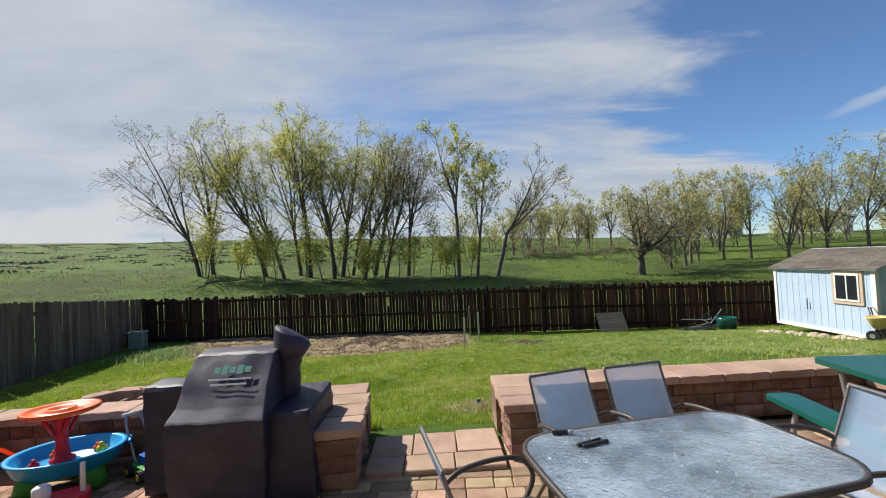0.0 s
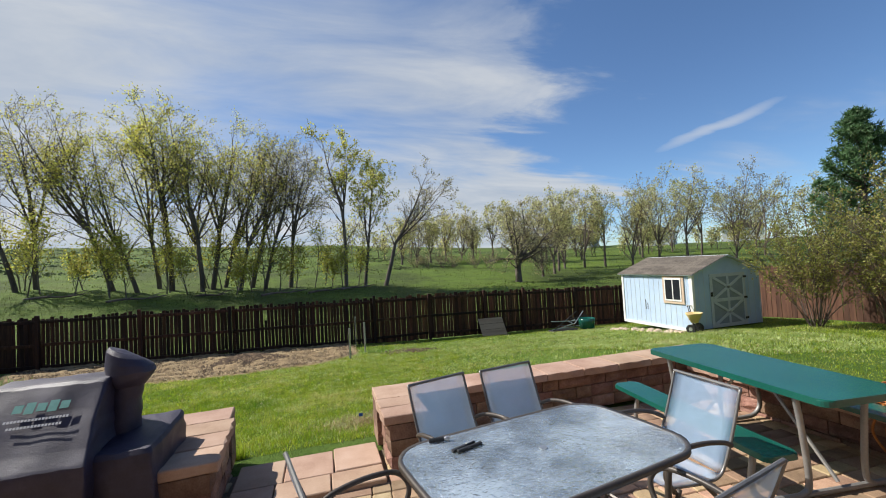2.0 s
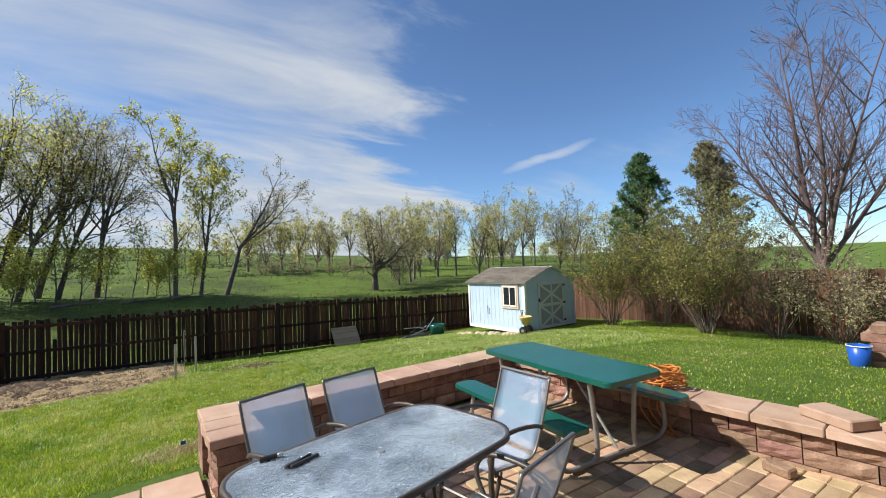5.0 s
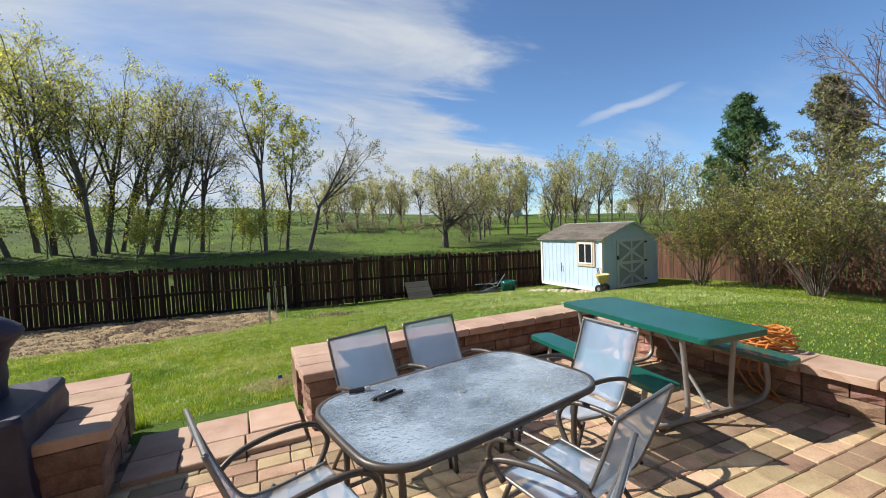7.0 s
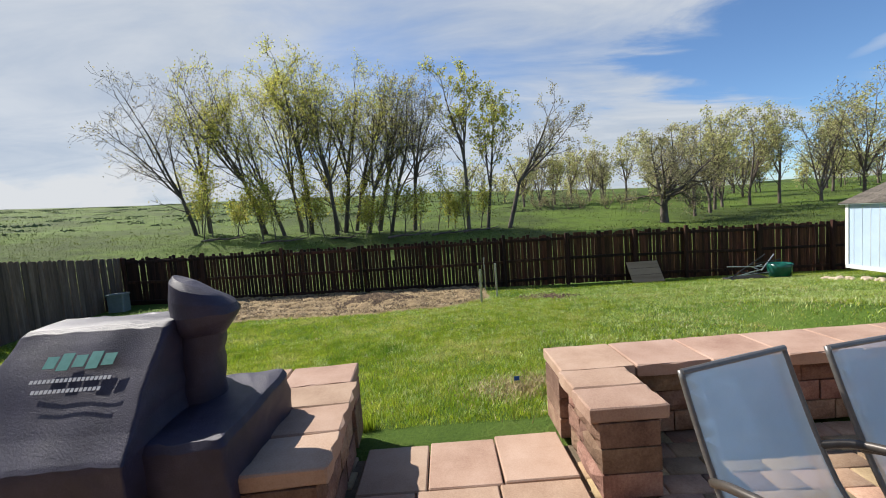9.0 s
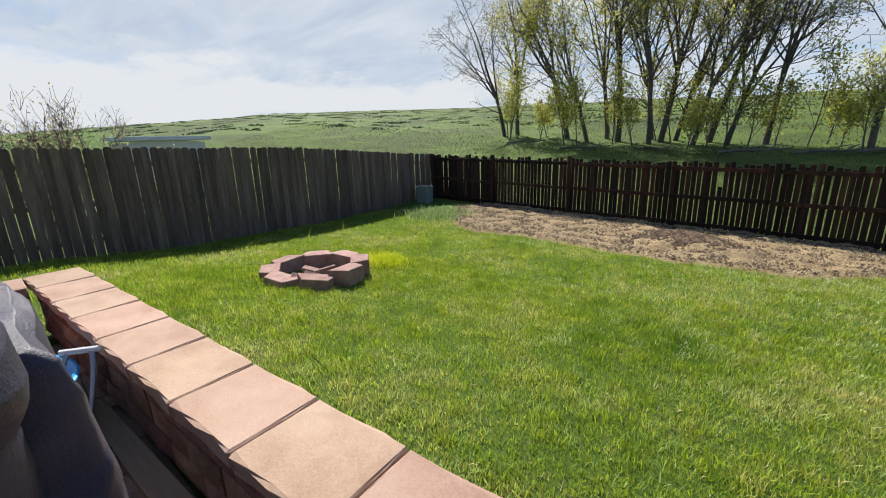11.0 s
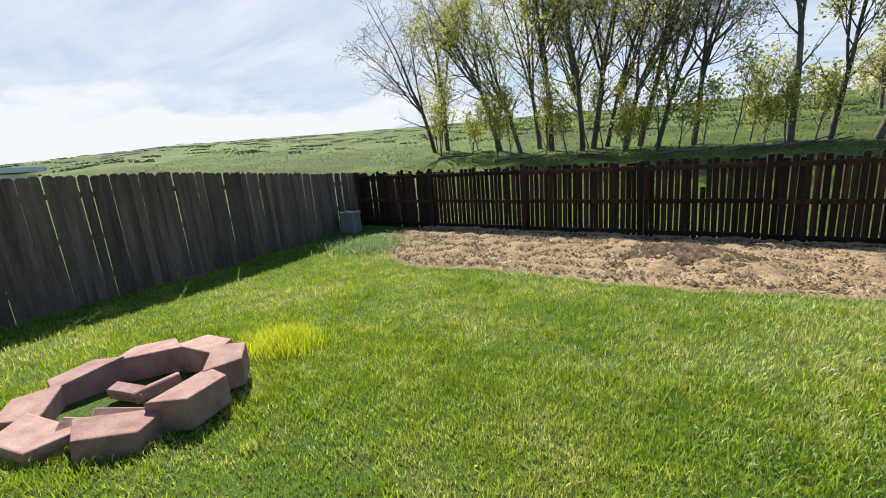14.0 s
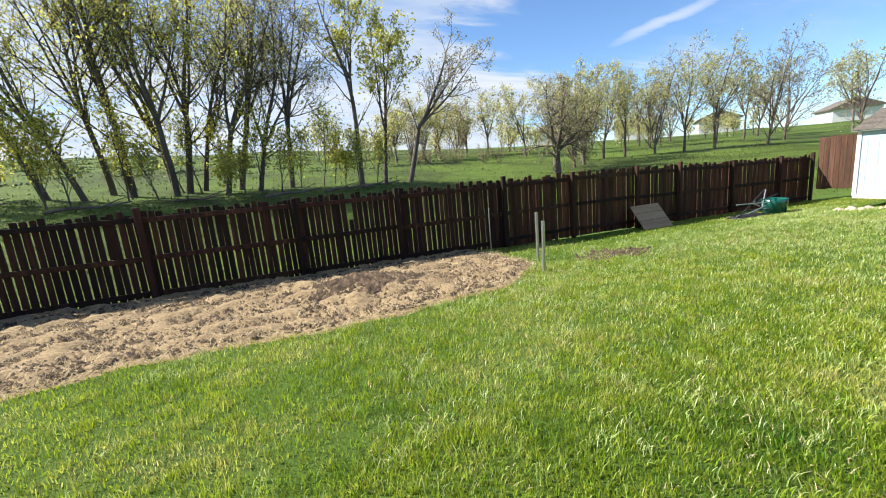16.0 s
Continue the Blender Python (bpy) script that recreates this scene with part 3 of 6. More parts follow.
gk = [picket_mesh(w, 2.16, 0.018, 0.032) for w in (0.136, 0.14, 0.133)]


def grey_x(y):
    return -8.72 - (y - 4) * 0.056


for me in gk:
    me.materials.append(M["greywood"])
y = -7.0
while y < 15.25:
    z = lerp_table(y, G_TOP) - 2.16 + rng.uniform(-0.015, 0.015)
    part("picket", rng.choice(gk), "greywood", grey_fence, m=pose(grey_x(y), y, z, rng.uniform(-0.7, 0.7), rng.uniform(-0.4, 0.4), 90 + 3.2 + rng.uniform(-1.5, 1.5)))
    y += 0.14 + (rng.choice((0.003, 0.006, 0.011)) if y < 5.6 else rng.choice((0.001, 0.002, 0.005)))
y = -7.0
while y < 15:
    for off in (0.3, 0.98, 1.62):
        za, zb = lerp_table(y, G_TOP) - off, lerp_table(min(y + 2.4, 15.2), G_TOP) - off
        part("rail", box((-1.2, -0.019, -0.044), (1.2, 0.019, 0.044), 0.003), "greywood", grey_fence, m=pose(grey_x(y + 1.2) - 0.032, y + 1.2, (za + zb) / 2, 0, -math.degrees(math.atan2(zb - za, 2.4)), 93.2))
    part("post", box((-0.045, -0.045, 0), (0.045, 0.045, 1.8), 0.005), "greywood", grey_fence, m=pose(grey_x(y) - 0.1, y, lerp_table(y, G_TOP) - 1.86, 0, 0, 3.2))
    y += 2.4

right_fence = thing("side_fence", "reddish brown wooden fence behind the shrubs", "fence", kind="structure")
rk = picket_mesh(0.14, 1.75, 0.018, 0.02)
rk.materials.append(M["redwood"])
y = -7.0
while y < 15.2:
    part("picket", rk, "redwood", right_fence, m=pose(15.5, y, -0.52 - 0.03 * max(0, y - 5) + rng.uniform(-0.02, 0.02), rng.uniform(-0.8, 0.8), 0, 90 + rng.uniform(-2, 2)))
    y += 0.15
for k in range(9):
    for off in (0.3, 1.45):
        part("rail", box((-1.25, -0.019, -0.044), (1.25, 0.019, 0.044)), "redwood", right_fence, m=pose(15.53, -6 + k * 2.45, -0.52 + off - 0.03 * max(0, k * 2.45 - 11), 0, 0, 90))

# ---- patio bed, and an unseen house wall added behind the camera ----
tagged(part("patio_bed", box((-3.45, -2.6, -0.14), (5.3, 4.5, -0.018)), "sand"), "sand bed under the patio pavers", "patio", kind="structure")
# never in view; two-storey height and dark plaster keep skylight off south-facing sides
house_wall = tagged(part("wall_house", box((-8.0, -2.95, -0.6), (13.5, -2.7, 5.8)), "plaster"), "plain unseen house wall added behind the patio to cut fill light", "wall", kind="structure")

# ---- seat walls of split-face blocks with flat caps ----
rw = random.Random(11)


def rough_block(ln, dp, ht, seed):
    """A block whose long faces are split rough. The origin is at the middle of its base."""
    r = random.Random(seed)
    bm = bmesh.new()
    nx = max(2, round(ln / 0.09))
    for sgn in (-1, 1):
        rows = []
        for k in range(4):
            z = 0.004 + (ht - 0.008) * k / 3
            edge_k = k in (0, 3)
            rows.append([bm.verts.new((-ln / 2 + 0.003 + (ln - 0.006) * i / nx, sgn * (dp / 2 - (0.018 if edge_k or i in (0, nx) else r.uniform(-0.012, 0.012))), z)) for i in range(nx + 1)])
        for a, b in zip(rows, rows[1:]):
            for i in range(nx):
                q = (a[i], a[i + 1], b[i + 1], b[i])
                bm.faces.new(q if sgn < 0 else q[::-1])
        if sgn < 0:
            front = rows
        else:
            back = rows
    bm.faces.new([*front[3], *back[3][::-1]])
    bm.faces.new([*front[0][::-1], *back[0]])
    for i in (0, nx):
        q = [row[i] for row in front] + [row[i] for row in back[::-1]]
        bm.faces.new(q if i else q[::-1])
    return finish(bm, "block")


def cap_mesh(ln, dp, ht=0.075):
    bm = bmesh.new()
    r = random.Random(int(ln * 1000 + dp * 77))
    add_box(bm, (-ln / 2 + 0.004, -dp / 2, 0), (ln / 2 - 0.004, dp / 2, ht), 0.008)
    bmesh.ops.subdivide_edges(bm, edges=[e for e in bm.edges if e.calc_length() > 0.2], cuts=3)
    for v in bm.verts:
        v.co += Vector((0, r.uniform(-0.010, 0.008), r.uniform(-0.002, 0.002)))
    return finish(bm, "cap")


BLOCKS = {(ln, s): rough_block(ln, 0.36, 0.132, s * 31 + int(ln * 100)) for ln in (0.2, 0.3, 0.42) for s in range(3)}
for me in BLOCKS.values():
    me.materials.append(M["block"])
CAPS = {}


def wall_run(parent, a, b, top, dp=0.36, caps=0.46, cap_dp=0.45):
    """Courses of blocks and a row of caps from a to b."""
    a, b = Vector((*a, 0)), Vector((*b, 0))
    d = (b - a)
    ln, rz = d.length, math.degrees(math.atan2(d.y, d.x))
    u = d.normalized()
    body = top - 0.075
    z = body
    c = 0
    while z > 0.02:
        z -= 0.132
        s = -0.1 if c % 2 else 0.0
        while s < ln - 0.05:
            w = rw.choice((0.2, 0.3, 0.3, 0.42))
            if s < 0:
                w = 0.3
            w = min((0.2, 0.3, 0.42), key=lambda k: abs(k - min(w, ln - s)))
            mid = a + u * min(max(s + w / 2, w / 2), ln - w / 2)
            part("block", BLOCKS[(w, rw.randrange(3))], "block", parent, m=pose(mid.x, mid.y, z, 0, 0, rz + rw.choice((0, 180))) @ pose(0, rw.uniform(-0.006, 0.006), 0) @ Matrix.Diagonal((1, dp / 0.36, 1, 1)))
            s += w + 0.003
        c += 1
    n = max(1, round(ln / caps))
    w = ln / n
    key = (round(w, 3), cap_dp)
    if key not in CAPS:
        CAPS[key] = cap_mesh(w, cap_dp)
        CAPS[key].materials.append(M["cap"])
    for k in range(n):
        mid = a + u * (w * (k + 0.5))
        part("cap", CAPS[key], "cap", parent, m=pose(mid.x, mid.y, body, rw.uniform(-0.3, 0.3), rw.uniform(-0.4, 0.4), rz + rw.uniform(-0.3, 0.3)))


wall_left = thing("seat_wall_left", "low tan and red split-face block patio wall with flat caps", "wall", kind="structure")
wall_run(wall_left, (0.37, 4.727), (-3.74, 4.475), 0.48, dp=0.28, cap_dp=0.345)
wall_run(wall_left, (-3.56, 4.30), (-3.56, -2.6), 0.48, dp=0.28, cap_dp=0.345)
wall_run(wall_left, (0.21, 4.54), (0.27, 3.62), 0.48, caps=0.3, cap_dp=0.42, dp=0.34)
wall_right = thing("seat_wall_right", "low tan and red split-face block patio wall with flat caps", "wall", kind="structure")
wall_run(wall_right, (1.87, 3.95), (1.87, 4.47), 0.48, caps=0.26, cap_dp=0.40, dp=0.33)
wall_run(wall_right, (1.68, 4.69), (5.9, 4.69), 0.48)
wall_run(wall_right, (5.70, 4.46), (5.66, 2.2), 0.37)
wall_run(wall_right, (5.66, 2.2), (5.86, -2.6), 0.37)
step = thing("garden_step", "flat tan concrete cap stones level with the patio", "step", kind="structure")
for k, (x0, x1, y0, y1) in enumerate(((0.46, 0.84, 4.08, 4.52), (0.85, 1.25, 4.09, 4.54), (1.26, 1.66, 4.10, 4.56), (0.46, 0.78, 3.80, 4.07), (0.79, 1.22, 3.80, 4.08), (1.23, 1.66, 3.82, 4.09))):
    part("stone", box((-(x1 - x0) / 2, -(y1 - y0) / 2, -0.1), ((x1 - x0) / 2, (y1 - y0) / 2, 0), 0.007), "cap", step, m=pose((x0 + x1) / 2, (y0 + y1) / 2, 0.045 + rw.uniform(-0.004, 0.004), 0, 0, rw.uniform(-0.5, 0.5)))
spare = thing("spare_cap_stone", "loose tan cap stone lying on the wall", "stone", pose(5.72, 1.2, 0.372, 0, 0, 62))
part("stone", box((-0.2, -0.13, 0), (0.2, 0.13, 0.085), 0.01), "cap", spare)
spare2 = thing("spare_cap_stone", "loose tan cap stone lying on the wall beside another", "stone", pose(5.77, 0.76, 0.372, 0, 0, 80))
part("stone", box((-0.17, -0.13, 0), (0.17, 0.13, 0.08), 0.01), "cap", spare2)
loose = thing("loose_block", "small red-brown block lying on the patio by the wall", "stone", pose(5.30, 1.48, 0.0, 0, 0, 75))
part("stone", box((-0.1, -0.055, 0), (0.1, 0.055, 0.075), 0.012), "block", loose)


# ---- picnic and dining furniture ----
def rounded_rect(lx, ly, r, n=6):
    out = []
    for cx, cy, a0 in ((lx / 2 - r, ly / 2 - r, 0), (-lx / 2 + r, ly / 2 - r, 90), (-lx / 2 + r, -ly / 2 + r, 180), (lx / 2 - r, -ly / 2 + r, 270)):
        for k in range(n + 1):
            a = radians(a0 + 90 * k / n)
            out.append((cx + r * math.cos(a), cy + r * math.sin(a)))
    return out


def dense(outline, n=4):
    out = []
    for (x0, y0), (x1, y1) in zip(outline, outline[1:] + outline[:1]):
        m = n if math.hypot(x1 - x0, y1 - y0) > 0.2 else 1
        out += [(x0 + (x1 - x0) * k / m, y0 + (y1 - y0) * k / m) for k in range(m)]
    return out


table = thing("patio_table", "glass-topped patio table with a bronze metal frame", "table", pose(2.35, 2.46, 0, 0, 0, 9.5))
base_o = dense(rounded_rect(1.46, 0.86, 0.19), 8)
bow_o = [(x * (1 + 0.02 * (1 - (y / 0.43) ** 2)), y * (1 + 0.035 * (1 - (x / 0.73) ** 2))) for x, y in base_o]
part("glass_top", prism([(x * 0.985, y * 0.98) for x, y in bow_o], 0.706, 0.714), "glass", table, "rippled clear glass top", smooth=False).visible_shadow = False
ring_pts = [(x, y, 0.703) for x, y in bow_o]
rimbm = bmesh.new()
prof = ((0.012, 0.014), (0.014, -0.016), (-0.016, -0.018), (-0.018, 0.010))
loops = []
for i, (x, y, z) in enumerate(ring_pts):
    px, py, _ = ring_pts[i - 1]
    qx, qy, _ = ring_pts[(i + 1) % len(ring_pts)]
    nrm = Vector((qy - py, px - qx, 0)).normalized()
    loops.append([rimbm.verts.new(Vector((x, y, z)) + nrm * a + Vector((0, 0, b))) for a, b in prof])
for i in range(len(loops)):
    a, b = loops[i - 1], loops[i]
    for k in range(4):
        rimbm.faces.new((a[k], a[(k + 1) % 4], b[(k + 1) % 4], b[k]))
part("rim", rimbm, "frame", table, "bronze metal rim", smooth=True)
part("umbrella_ring", lathe(((0.018, 0.714), (0.023, 0.714), (0.023, 0.719), (0.018, 0.719)), 20), "steel", table, "metal umbrella hole ring")
# solid black disc painted in for the darkness inside the umbrella hole
part("umbrella_hole", lathe(((0.001, 0.7145), (0.017, 0.7145), (0.017, 0.7165), (0.001, 0.7165)), 16), "black", table)
for sx in (-1, 1):
    for sy in (-1, 1):
        part("leg", tube(arc(((sx * 0.60, sy * 0.33, 0.69), (sx * 0.58, sy * 0.31, 0.4), (sx * 0.60, sy * 0.34, 0.0))), 0.018, 8), "frame", table, smooth=True)
    part("brace", tube(((sx * 0.585, -0.31, 0.24), (sx * 0.585, 0.31, 0.24)), 0.012, 6), "frame", table)
for sy in (-1, 1):
    part("brace", tube(((-0.585, sy * 0.31, 0.24), (0.585, sy * 0.31, 0.24)), 0.012, 6), "frame", table)


def ribbon(rows, th=0.004):
    """A thin sheet through rows of points, with thickness."""
    bm = bmesh.new()
    g = [[bm.verts.new(p) for p in row] for row in rows]
    for a, b in zip(g, g[1:]):
        for i in range(len(a) - 1):
            bm.faces.new((a[i], a[i + 1], b[i + 1], b[i]))
    bmesh.ops.solidify(bm, geom=list(bm.faces), thickness=th)
    return bm


def make_chair(label):
    c = thing("patio_chair", label, "chair", group="chairs round the patio table")
    side = [(0.24, 0.42), (0.10, 0.405), (-0.06, 0.395), (-0.17, 0.42), (-0.245, 0.55), (-0.32, 0.74), (-0.375, 0.90)]
    sm = [(p.x, p.y) for p in arc([(y, z, 0) for y, z in side], 4)]
    for s in (-1, 1):
        part("side_rail", tube([(s * 0.245, y, z) for y, z in sm], 0.0095, 8), "frame_pale", c, smooth=True)
        part("front_leg", tube(arc(((s * 0.262, 0.16, 0.41), (s * 0.27, 0.24, 0.2), (s * 0.275, 0.27, 0.0)), 4), 0.0135, 8), "frame", c, smooth=True)
        part("rear_leg", tube(arc(((s * 0.262, -0.02, 0.40), (s * 0.27, -0.2, 0.2), (s * 0.275, -0.34, 0.0)), 4), 0.0135, 8), "frame", c, smooth=True)
        part("arm", tube(arc(((s * 0.262, 0.20, 0.40), (s * 0.285, 0.27, 0.52), (s * 0.29, 0.20, 0.625), (s * 0.288, 0.02, 0.645), (s * 0.28, -0.16, 0.62), (s * 0.25, -0.26, 0.575)), 5), 0.015, 8), "frame", c, smooth=True)
    part("crossbar", tube(((-0.245, -0.37, 0.895), (0.245, -0.37, 0.895)), 0.011, 8), "frame_pale", c)
    part("crossbar", tube(((-0.26, -0.1, 0.37), (0.26, -0.1, 0.37)), 0.011, 8), "frame", c)
    k = next(i for i, p in enumerate(sm) if p[1] > 0.44 and p[0] < 0)
    part("seat_sling", ribbon([[(x, y, z - 0.012 * (1 - (x / 0.24) ** 2)) for x in np.linspace(-0.24, 0.24, 7)] for y, z in sm[:k]]), "sling", c, "pale blue woven mesh seat", smooth=True)
    part("back_sling", ribbon([[(x, y - 0.012 * (1 - (x / 0.24) ** 2), z) for x in np.linspace(-0.24, 0.24, 7)] for y, z in sm[k - 1:]]), "sling", c, "blue woven mesh back", smooth=True)
    return c


chair = make_chair("bronze metal patio chair with a blue mesh sling")
chair.matrix_basis = pose(2.13, 3.07, 0, 0, 0, 197.5)
for x, y, rz in ((2.70, 3.15, 191.5), (3.27, 2.57, 90), (2.645, 1.93, 12.5), (2.06, 1.60, 32), (1.43, 2.37, -78)):
    copy_thing(chair, pose(x, y, 0, 0, 0, rz))

knife = thing("folding_tool", "black folding knife lying on the glass table", "tool", pose(1.95, 2.62, 0.7145, 0, 0, 20))
for k, (x, y, rz) in enumerate(((0.0, 0.015, 4), (0.02, -0.015, -3))):
    part("handle", box((-0.085, -0.011, 0), (0.085, 0.011, 0.018), 0.005, 2), "black", knife, m=pose(x, y, 0, 0, 0, rz))
part("clip", box((0.02, -0.006, 0.018), (0.08, 0.006, 0.021), 0.001), "steel", knife, m=pose(0, 0.015, 0, 0, 0, 4))
torch = thing("pocket_torch", "small black ribbed torch lying on the glass table", "tool", pose(1.83, 2.77, 0.7285, 0, 0, -6))
bmt = bmesh.new()
for k in range(5):
    add_tube(bmt, ((-0.05 + k * 0.018, 0, 0), (-0.036 + k * 0.018, 0, 0)), 0.0138, 10)
add_tube(bmt, ((-0.05, 0, 0), (0.04, 0, 0)), 0.011, 10)
part("grip", bmt, "black", torch)
part("head", tube(((0.04, 0, 0), (0.05, 0, 0), (0.07, 0, 0)), (0.011, 0.014, 0.014), 12), "steel", torch, "silver torch head")

picnic = thing("picnic_table", "green plastic picnic table with grey bent pipe legs", "table", pose(4.70, 3.06, 0, 0, 0, -7))


def slab(lx, ly, z0, z1, r=0.05):
    bm = prism(rounded_rect(lx, ly, r, 5), z0, z1, 0.012)
    return bm


part("tabletop", slab(0.70, 1.74, 0.705, 0.752, 0.07), "green", picnic, smooth=False)
for s in (-1, 1):
    part("bench", slab(0.25, 1.68, 0.405, 0.445), "green", picnic, m=pose(s * 0.66, 0, 0))
    yy = s * 0.62
    for q in (-1, 1):
        part("leg", tube(arc(((q * 0.30, yy, 0.70), (q * 0.27, yy, 0.5), (q * 0.24, yy, 0.12), (q * 0.30, yy, 0.035), (q * 0.45, yy, 0.03), (q * 0.62, yy, 0.05), (q * 0.70, yy, 0.16), (q * 0.66, yy, 0.40)), 5), 0.021, 8), "pipe", picnic, smooth=True)
    part("foot_rail", tube(((-0.5, yy, 0.03), (0.5, yy, 0.03)), 0.02, 8), "pipe", picnic)
    part("brace", tube(((0, s * 0.1, 0.69), (0, yy, 0.08)), 0.014, 6), "pipe", picnic)
cord = thing("extension_cord", "tangled orange cord heaped on the wall and bench", "cord", pose(5.74, 2.58, 0.372))
rc = random.Random(8)
for k in range(16):
    cx, cy, r0, r1 = rc.uniform(-0.06, 0.06), rc.uniform(-0.1, 0.1), rc.uniform(0.12, 0.24), rc.uniform(0.10, 0.2)
    z0, tx, ty = 0.012 + k * 0.011, rc.uniform(-0.06, 0.06), rc.uniform(-0.06, 0.06)
    part("loop", tube([(cx + r0 * math.cos(a) * (1 + 0.1 * math.sin(3 * a + k)), cy + r1 * math.sin(a), max(0.012, z0 + tx * math.cos(a) + ty * math.sin(a) + 0.01 * math.sin(2 * a + k))) for a in np.linspace(0, 6.28, 26)], 0.0095, 6), "hose", cord, smooth=True)
for k in range(3):
    part("loop", tube(arc(((-0.12, -0.1 + k * 0.07, 0.10), (-0.27, -0.12 + k * 0.08, 0.02), (-0.31, -0.1 + k * 0.09, -0.16), (-0.29, -0.22 + k * 0.1, -0.33), (-0.34, -0.3 + k * 0.05, -0.36)), 6), 0.0095, 6), "hose", cord, smooth=True)


# ---- covered grill ----
grill = thing("pellet_grill", "pellet grill under a dark fitted cover with a chimney hump", "grill", pose(-0.58, 3.78, 0, 0, 0, 0))


def draped(sections, seed, amp=0.012):
    """A fabric skin over cross-sections (each an outline of x, y, z points)."""
    bm = bmesh.new()
    fine = []
    for s0, s1 in zip(sections, sections[1:]):
        for k in range(5):
            f = (0.0, 0.06, 0.35, 0.65, 0.94)[k]
            fine.append([tuple(a + (b - a) * f for a, b in zip(p, q)) for p, q in zip(s0, s1)])
    fine.append(sections[-1])

    def crease(p):
        n = noise.noise((p[0] * 7 + p[2] * 5, p[1] * 7 - p[2] * 4, p[2] * 3 + seed))
        return (1 - abs(n) * 3.2) * 0.6 if abs(n) < 0.31 else 0.0

    sections = fine
    rings = [[bm.verts.new(Vector(p) + Vector((crease(p), crease(p) * 0.7, crease(p) * (0.6 if p[2] > 0.1 else 0))) * amp * 1.3 + Vector((noise.noise((p[0] * 5 + seed, p[1] * 5, p[2] * 2)), noise.noise((p[0] * 5, p[1] * 5 + seed, p[2] * 2)), noise.noise((p[0] * 4, p[1] * 4, seed)) * (0.3 if 0.02 < p[2] else 0))) * amp * 2) for p in s] for s in sections]
    n = len(rings[0])
    for a, b in zip(rings, rings[1:]):
        for k in range(n):
            bm.faces.new((a[k], a[(k + 1) % n], b[(k + 1) % n], b[k]))
    bm.faces.new(rings[-1])
    bm.faces.new(rings[0][::-1])
    return bm


def ring_at(x0, x1, y0, y1, z0, z1=None, r=0.018, n=3, per=18):
    """A rounded rectangular loop whose height goes from z0 at the front to z1 at the back."""
    z1 = z0 if z1 is None else z1
    rr = [(x + (x0 + x1) / 2, y + (y0 + y1) / 2) for x, y in rounded_rect(x1 - x0, y1 - y0, r, n)]
    pts = []
    for i, (p, q) in enumerate(zip(rr, rr[1:] + rr[:1])):
        m = per if i % (n + 1) == n else 1
        pts += [(p[0] + (q[0] - p[0]) * k / m, p[1] + (q[1] - p[1]) * k / m) for k in range(m)]
    return [(x, y, z0 + (z1 - z0) * (y - y0) / (y1 - y0)) for x, y in pts]


def cover_body():
    """The lid's ridge runs across, its front slopes to a sharp lip and the skirt hangs straight."""
    rows = [(z, -0.335 + 0.01 * math.sin(z * 9), 0.42, 0.37, z) for z in (0.015, 0.10, 0.2, 0.3, 0.4, 0.5, 0.58, 0.63)]
    rows += [(0.650, -0.338, 0.42, 0.372, 0.72), (0.664, -0.326, 0.42, 0.369, 0.76), (0.735, -0.25, 0.415, 0.358, 0.82), (0.83, -0.16, 0.41, 0.35, 0.90), (0.93, -0.07, 0.40, 0.342, 0.98), (1.03, 0.015, 0.385, 0.335, 1.055), (1.075, 0.055, 0.36, 0.331, 1.085), (1.092, 0.085, 0.32, 0.326, 1.092), (1.096, 0.12, 0.28, 0.31, 1.096)]
    return [ring_at(-w, w, y0, y1, z0, z1) for z0, y0, y1, w, z1 in rows]


part("main_cover", draped(cover_body(), 3.0, 0.013), "cover", grill, "dark blue-black fabric cover with a sloping front", smooth=True)
part("side_shelf_cover", draped([ring_at(-0.70, -0.36, -0.08, 0.24, z) for z in (0.02, 0.2, 0.45, 0.7, 0.84)] + [ring_at(-0.69, -0.36, -0.06, 0.20, 0.872), ring_at(-0.66, -0.40, -0.03, 0.17, 0.88)], 9.0, 0.009), "cover", grill, smooth=True)
part("hopper_cover", draped([ring_at(0.33, 0.69 + 0.03 * q, -0.24 - 0.02 * q, 0.46, z) for z, q in ((0.02, 1.0), (0.2, 0.6), (0.4, 0.3), (0.58, 0.0))] + [ring_at(0.33, 0.685, -0.235, 0.455, 0.635, 0.675), ring_at(0.33, 0.67, -0.215, 0.445, 0.665, 0.70), ring_at(0.33, 0.62, -0.15, 0.40, 0.675, 0.705)], 5.0, 0.012), "cover", grill, "fabric cover over the pellet hopper", smooth=True)
chim = [[(x + r * math.cos(a), 0.21 + r * 0.95 * math.sin(a), z + lift * math.cos(a)) for a in np.linspace(0, 2 * math.pi, 22, endpoint=False)] for r, z, x, lift in ((0.12, 0.60, 0.34, 0.0), (0.11, 0.75, 0.35, 0.0), (0.098, 0.90, 0.37, 0.0), (0.095, 0.99, 0.395, 0.0), (0.125, 1.045, 0.425, 0.01), (0.138, 1.09, 0.432, 0.0), (0.130, 1.15, 0.422, -0.025), (0.105, 1.21, 0.40, -0.05), (0.065, 1.25, 0.375, -0.035), (0.03, 1.262, 0.365, -0.01))]
part("chimney_cover", draped(chim, 2.0, 0.017), "cover", grill, "bunched fabric hood over the chimney", smooth=True)
part("hem", tube([(p[0], p[1], 0.02) for p in ring_at(-0.372, 0.372, -0.332, 0.362, 0.02)], 0.006, 5), "cover", grill)


